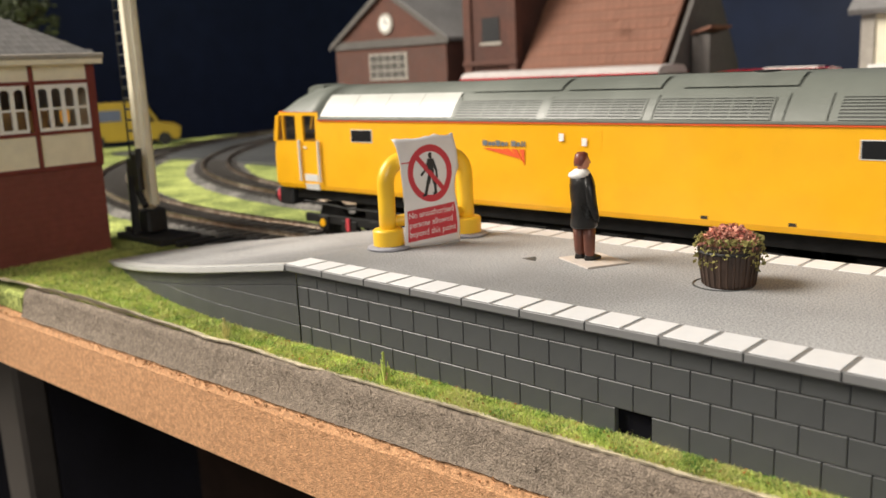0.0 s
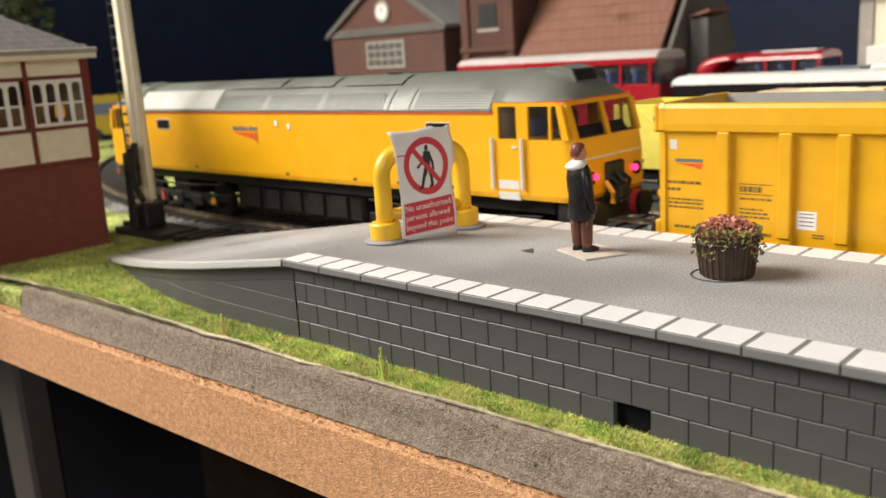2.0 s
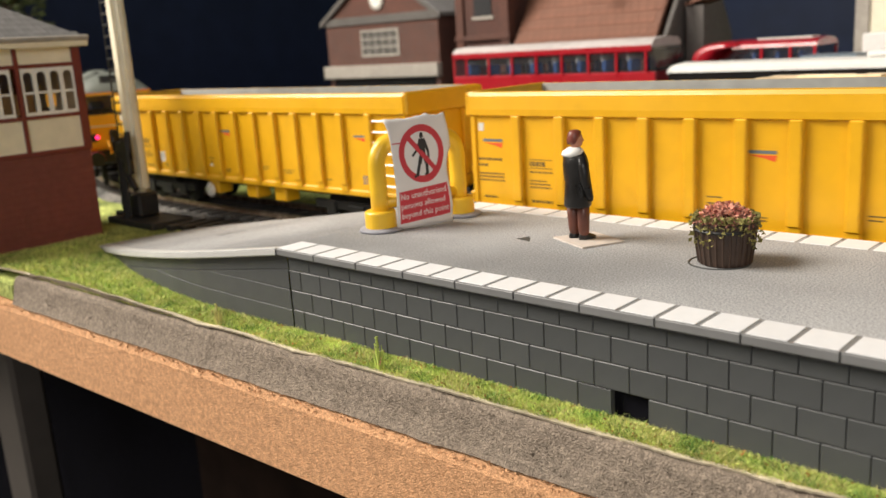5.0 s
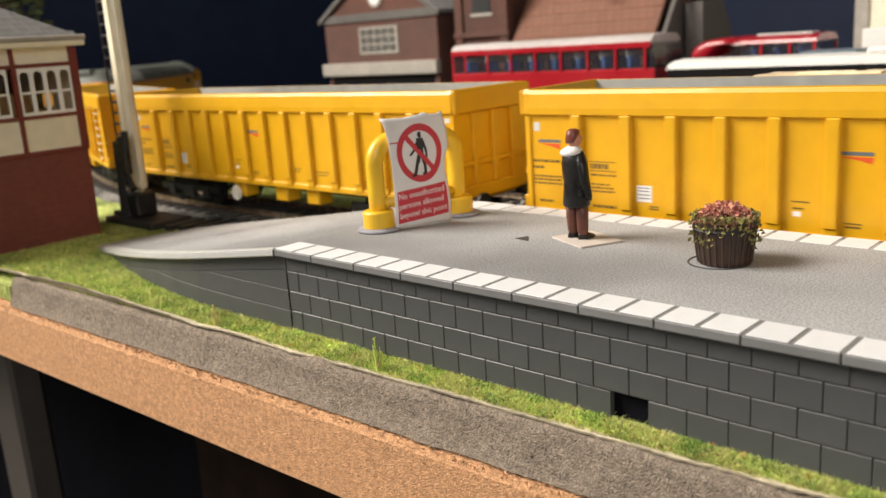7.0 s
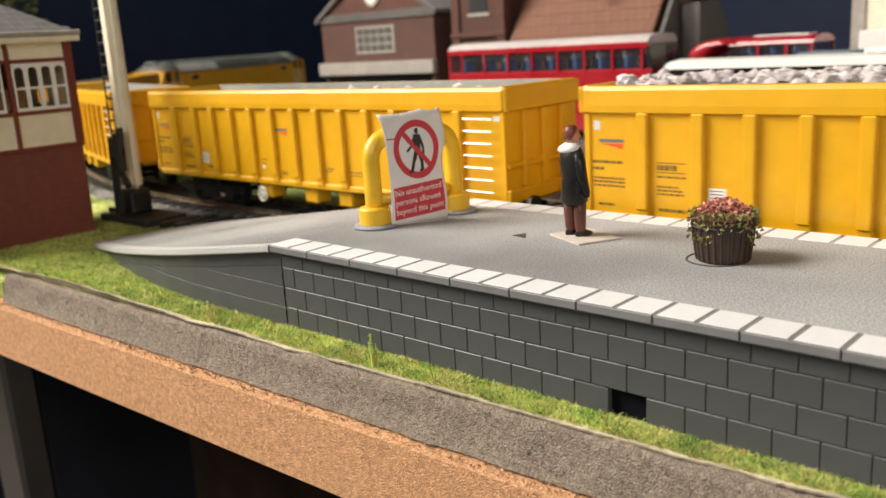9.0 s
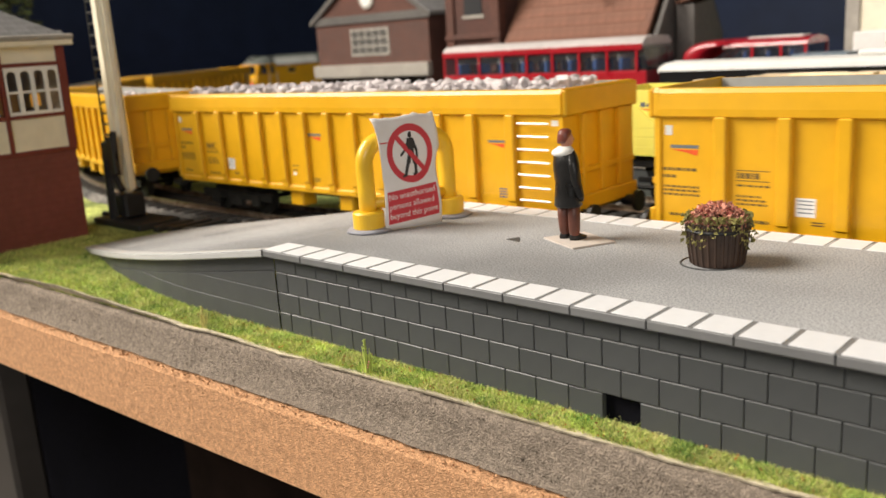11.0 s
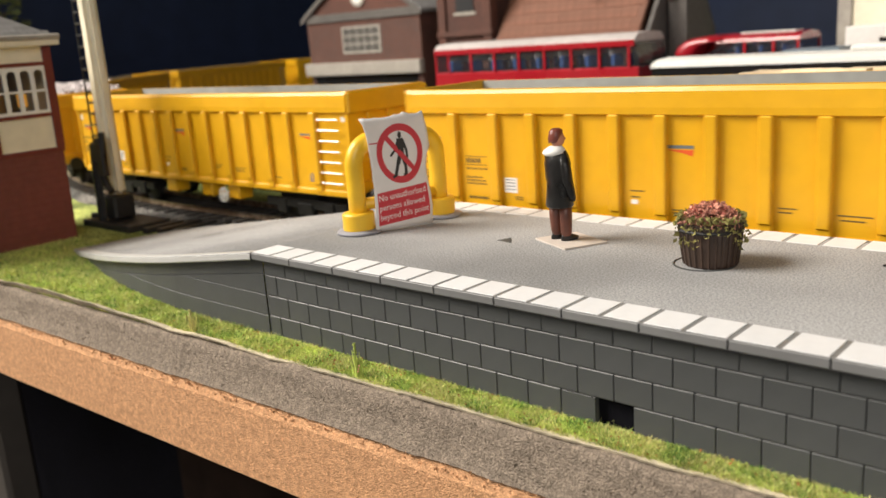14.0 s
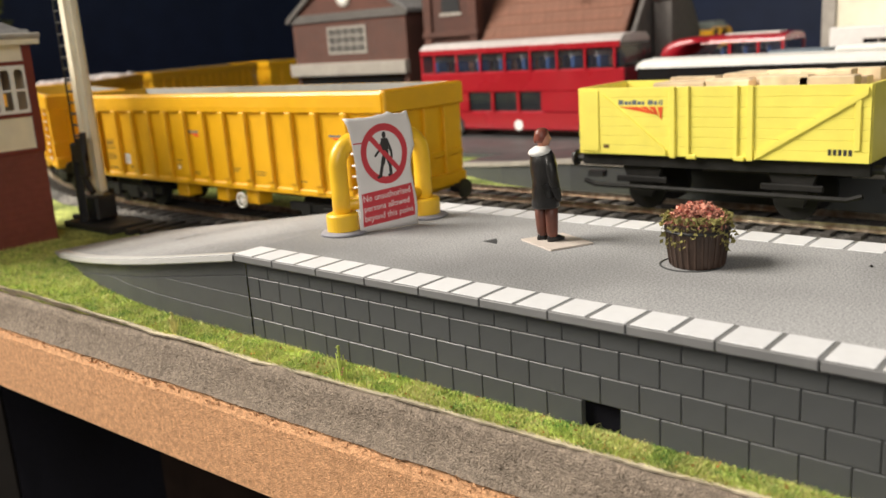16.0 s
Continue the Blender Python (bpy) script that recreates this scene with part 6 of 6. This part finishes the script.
def brick_hall():
    b = thing("brick_building", -431, 420, -19, label="red brick building with a clock gable and pale shop fascia", category="building")
    W, D, E, A = 70.0, 70.0, 86.0, 130.0
    gable = ((-W, 0), (W, 0), (W, E), (0, A), (-W, E))
    part("front_wall", prism(gable, "y", 0, 4), BRICK, b)
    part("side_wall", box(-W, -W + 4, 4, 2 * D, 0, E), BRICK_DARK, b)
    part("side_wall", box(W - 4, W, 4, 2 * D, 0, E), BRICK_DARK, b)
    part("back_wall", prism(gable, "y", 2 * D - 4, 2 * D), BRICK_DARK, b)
    for s in (-1, 1):
        k = (A - E) / W
        part("roof_slope", prism(((s * (W + 5), E - 5 * k + 1), (0, A + 1), (0, A + 4), (s * (W + 5), E - 5 * k + 4)), "y", -2.5, 2 * D + 3), SLATE, b, "grey slate slope")
        part("barge_board", prism(((s * (W + 5), E - 5 * k - 1), (0, A - 2), (0, A + 3), (s * (W + 5), E - 5 * k + 3)), "y", -3.4, -2.5), RENDER_GREY, b, "grey gable edge")
    part("string_course", box(-W - 1.5, W + 1.5, -1.6, 0, E - 4, E + 3, bevel=0.4), RENDER_GREY, b, "grey stone band")
    w = part("window", box(-24, 24, -0.8, 0, 54, 77), STONE, b, "pale framed window")
    for i in range(5):
        for k in range(3):
            x, z = -22 + 9.0 * i, 56 + 6.9 * k
            part("pane", box(x, x + 7.6, -1.0, -0.75, z, z + 5.6), GLASS, w)
    c = part("clock", tube([(0, -1.4, 102), (0, 0, 102)], 9.0, 26), STONE, b, "round pale clock")
    part("clock_face", tube([(0, -1.7, 102), (0, -1.3, 102)], 6.6, 26), WHITE, c)
    part("hand_bar", box(-0.4, 0.4, -2.0, -1.75, 102, 107), PRINT_BLACK, c)
    part("hand_bar", box(0, 3.6, -2.0, -1.75, 101.7, 102.4), PRINT_BLACK, c)
    part("finial", tube([(0, -2, A), (0, -2, A + 14)], 1.6, 8), STONE, b)
    part("fascia", box(-W - 2, W + 2, -6, 0, 36, 47, bevel=0.5), STONE, b, "pale shop fascia")
    part("shop_front", box(-W + 6, W - 6, -0.6, 0, 4, 35), GLASS_BLACK, b, "dark shop windows")
    # rear wing with slate roof
    part("wing_roof", prism(((W + 1, 58), (W + 26, 58), (W + 26, 62), (W + 4, 118), (W + 1, 118)), "y", 30, 130), SLATE, b, "grey slate wing roof")
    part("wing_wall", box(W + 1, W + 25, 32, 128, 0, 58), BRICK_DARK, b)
    # brick courses
    bm = bmesh.new()
    for i in range(1, 26):
        box(-W + 0.2, W - 0.2, -0.12, 0.0, i * 3.1, i * 3.1 + 0.4, bm=bm)
    tagged(part("mortar_relief", bm, RENDER_GREY, b), kind="stuff")


brick_hall()


def brick_tower():
    b = thing("brick_tower", -298, 425, -19, label="square red brick tower with a dark louvred opening", category="tower")
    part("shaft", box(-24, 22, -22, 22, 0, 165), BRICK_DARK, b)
    part("corner_pier", box(-27, -19, -24, -16, 0, 165, bevel=0.5), BRICK, b)
    part("corner_pier", box(17, 25, -24, -16, 0, 165, bevel=0.5), BRICK, b)
    part("opening", box(-9, 8, -22.6, -22.0, 80, 98), DARKIN, b, "dark opening")
    part("opening_frame", box(-11, 10, -22.9, -22.05, 77.5, 79.8), STONE, b)
    part("ledge", box(-28, 26, -25, 25, 62, 66, bevel=0.6), BRICK, b)
    part("cap", box(-28, 26, -26, 26, 165, 171, bevel=1), STONE, b)


brick_tower()


def tiled_cottage():
    b = thing("tiled_cottage", -190, 440, -19, label="cottage with a steep orange tiled roof and grey gable", category="building")
    part("wall", box(-70, 38, -30, 60, 0, 56), BRICK, b)
    ridge = 132.0
    yc = 15
    part("gable_wall", prism(((-32, 0), (62, 0), (62, 56), (yc, ridge - 3), (-32, 56)), "x", 38.1, 42), RENDER_GREY, b, "grey rendered gable end")
    part("gable_wall", prism(((-32, 0), (62, 0), (62, 56), (yc, ridge - 3), (-32, 56)), "x", -74, -70.1), RENDER_GREY, b)
    front = part("roof_slope", prism(((-39, 50), (yc, ridge), (yc, ridge + 3), (-41, 53)), "x", -80, 36), TILE, b, "orange clay tiled roof slope")
    part("roof_slope", prism(((69, 50), (yc, ridge), (yc, ridge + 3), (71, 53)), "x", -80, 36), TILE, b)
    part("barge_board", prism(((-41, 48), (yc, ridge - 1), (yc, ridge + 5), (-44, 51)), "x", 42.1, 45), RENDER_GREY, b, "grey barge board")
    # rows of tiles
    t0 = None
    ang = math.degrees(math.atan2(ridge - 50, yc + 39))
    for i in range(11):
        f = (i + 0.4) / 11
        y, z = -40.5 + (yc + 40.5) * f, 52.6 + (ridge + 2.7 - 52.6) * f
        for k in range(18):
            m = pose((-77 + 6.2 * k + (3.1 if i % 2 else 0)) * MM, y * MM, z * MM, ang - 3, 0, 0)
            if t0 is None:
                t0 = part("tile", box(-3.0, 3.0, -4.6, 4.6, 0, 0.8), TILE, front)
                t0.matrix_basis = m
            else:
                share("tile", t0, front, m)
    part("roof_light", box(-12, -2, -33, -30, 88, 89), TILE, b)
    part("chimney", box(-30, -20, 8, 22, 120, 150, bevel=0.5), BRICK, b)
    part("porch_roof", prism(((45.1, 76.1), (59, 79.6), (59.6, 81.6), (45.1, 78.2)), "y", -16, 14), TILE, b, "small tiled side roof")
    part("porch_wall", box(45.2, 57.5, -14, 12, 0, 76), RENDER_GREY, b)
    part("side_door", box(42.05, 43, 24, 40, 0, 40), DARKIN, b, "dark doorway")


tiled_cottage()


def cream_house():
    b = thing("cream_house", 14, 455, -19, label="cream stone building with a slate roof and white lower wing", category="building")
    part("wall", box(-60, 120, 0, 70, 0, 84), CREAM, b)
    part("quoin", box(-62, -54, -1.5, 8, 0, 84, bevel=0.4), STONE, b, "pale corner stones")
    part("roof", prism(((-6, 82), (35, 112), (76, 82), (76, 85), (35, 116), (-8, 85)), "x", -68, 126), SLATE, b, "grey slate roof")
    part("white_wing", box(-45, 60, -40, -1.6, 0, 53, bevel=0.6), WHITE, b, "white flat-roofed wing")
    w = part("window", box(-27, -1, -40.8, -40.0, 40.6, 46.8), STONE, b)
    for i in range(3):
        part("pane", box(-26.4 + 8.3 * i, -19.2 + 8.3 * i, -41.1, -40.8, 41.2, 46.2), GLASS_BLACK, w)


cream_house()


def van():
    b = thing("yellow_van", -705, 318, -20, 58, label="yellow model van parked beyond the track", category="van")
    prof = ((-52, 6), (44, 6), (46, 16), (40, 20), (26, 23), (16, 40), (8, 44), (-50, 44), (-52, 40))
    part("body", prism(prof, "y", -15, 15), VAN_YELLOW, b)
    for s in (-1, 1):
        part("cab_window", prism(((6, 24), (22, 24), (14, 38), (6, 38)), "y", s * 15.05 - 0.2, s * 15.05 + 0.2), GLASS_BLACK, b, "dark side window")
        part("side_panel", prism(((-36, 26), (-10, 26), (-10, 37), (-36, 37)), "y", s * 15.05 - 0.2, s * 15.05 + 0.2), PRINT_BLUE, b, "dark blue panel")
        for x in (-34, 30):
            part("wheel", wheel(x, s * 11, s * 15.6, 6.5, 6.5, 20), TYRE, b)
    part("windscreen", quad((26.6, -13, 23.6), (26.6, 13, 23.6), (17, 12, 39.6), (17, -12, 39.6)), GLASS_BLACK, b, "dark windscreen")


van()


def tree(x, y, h, seed):
    t = thing("model_tree", x, y, -20, label="dark green foam model tree", category="tree")
    rnd = random.Random(seed)
    bm = tube([(0, 0, 0), (2, 1, h * 0.35), (0, 2, h * 0.75)], [4.5, 3.2, 1.2], 8)
    for _ in range(9):
        a, z = rnd.uniform(0, 6.28), h * rnd.uniform(0.35, 0.7)
        tube([(1, 1, z), (math.cos(a) * 22, math.sin(a) * 22, z + 18)], [1.6, 0.5], 5, bm)
    part("trunk", bm, BARK, t)
    pts = []
    for _ in range(420):
        a, u, r = rnd.uniform(0, 6.28), rnd.uniform(-1, 1), rnd.random() ** 0.45
        q = math.sqrt(1 - u * u)
        k = 1 + 0.35 * noise.noise((math.cos(a) * 2, math.sin(a) * 2, u * 2 + seed))
        pts.append((math.cos(a) * q * r * 38 * k, math.sin(a) * q * r * 38 * k, h * 0.72 + u * r * h * 0.3 * k))
    tagged(part("crown", clumps(pts, 3.6, None, seed), FOAM_TREE, t), kind="stuff")


tree(-655, 197, 175, 11)

platform_pieces()

# ---- movement ----
# near-side front edge of the first wagon, in millimetres along the straight, time by time
RUN = ((0, 156), (0.5, 125.5), (1, 95.8), (1.5, 64), (2, 32), (2.5, -8), (3, -55), (3.5, -103), (4, -147.5), (4.5, -192), (5, -238),
       (6, -334), (7, -429), (8, -526), (9, -620.5), (10, -716), (11.3, -838.5), (12.5, -952), (13.4, -1038), (14.5, -1147), (16, -1287))
PITCH = 211.0      # from wagon to wagon


def run_x(t):
    ts, xs = [r[0] for r in RUN], [r[1] for r in RUN]
    k = max(i for i in range(len(ts) - 1) if ts[i] <= t + 1e-6)

    def slope(i):
        if i in (0, len(ts) - 1):
            j = min(i, len(ts) - 2)
            return (xs[j + 1] - xs[j]) / (ts[j + 1] - ts[j])
        return (xs[i + 1] - xs[i - 1]) / (ts[i + 1] - ts[i - 1])
    h = ts[k + 1] - ts[k]
    u = (t - ts[k]) / h
    return ((2 * u ** 3 - 3 * u ** 2 + 1) * xs[k] + (u ** 3 - 2 * u ** 2 + u) * h * slope(k)
            + (-2 * u ** 3 + 3 * u ** 2) * xs[k + 1] + (u ** 3 - u ** 2) * h * slope(k + 1))


def on_track(x_centre, pivots):
    """The pose of a vehicle whose middle lies at x_centre on the unrolled line."""
    s = TX - x_centre
    xa, ya, _ = at_track(s + pivots)
    xb, yb, _ = at_track(s - pivots)
    yaw = math.degrees(math.atan2(yb - ya, xb - xa))
    return pose((xa + xb) / 2 * MM, (ya + yb) / 2 * MM, RAIL * MM, 0, 0, yaw)


def motions():
    times = [i * 0.25 for i in range(65)]
    walk(LOCO, [(t, on_track(run_x(t) - 24 - 129.6, 80)) for t in times])
    for i, w in enumerate(WAGONS):
        walk(w, [(t, on_track(run_x(t) + PITCH * i + 92.5, 62)) for t in times])
    fine = [i * 0.1 for i in range(161)]
    for w, sets in WHEELS:
        for ob, x, r in sets:
            rows = []
            for t in fine:
                a = math.degrees((run_x(t) - run_x(0)) / r)
                rows.append((t, Matrix.Translation((x * MM, 0, r * MM)) @ Matrix.Rotation(radians(a), 4, "Y")))
            walk(ob, rows)


motions()
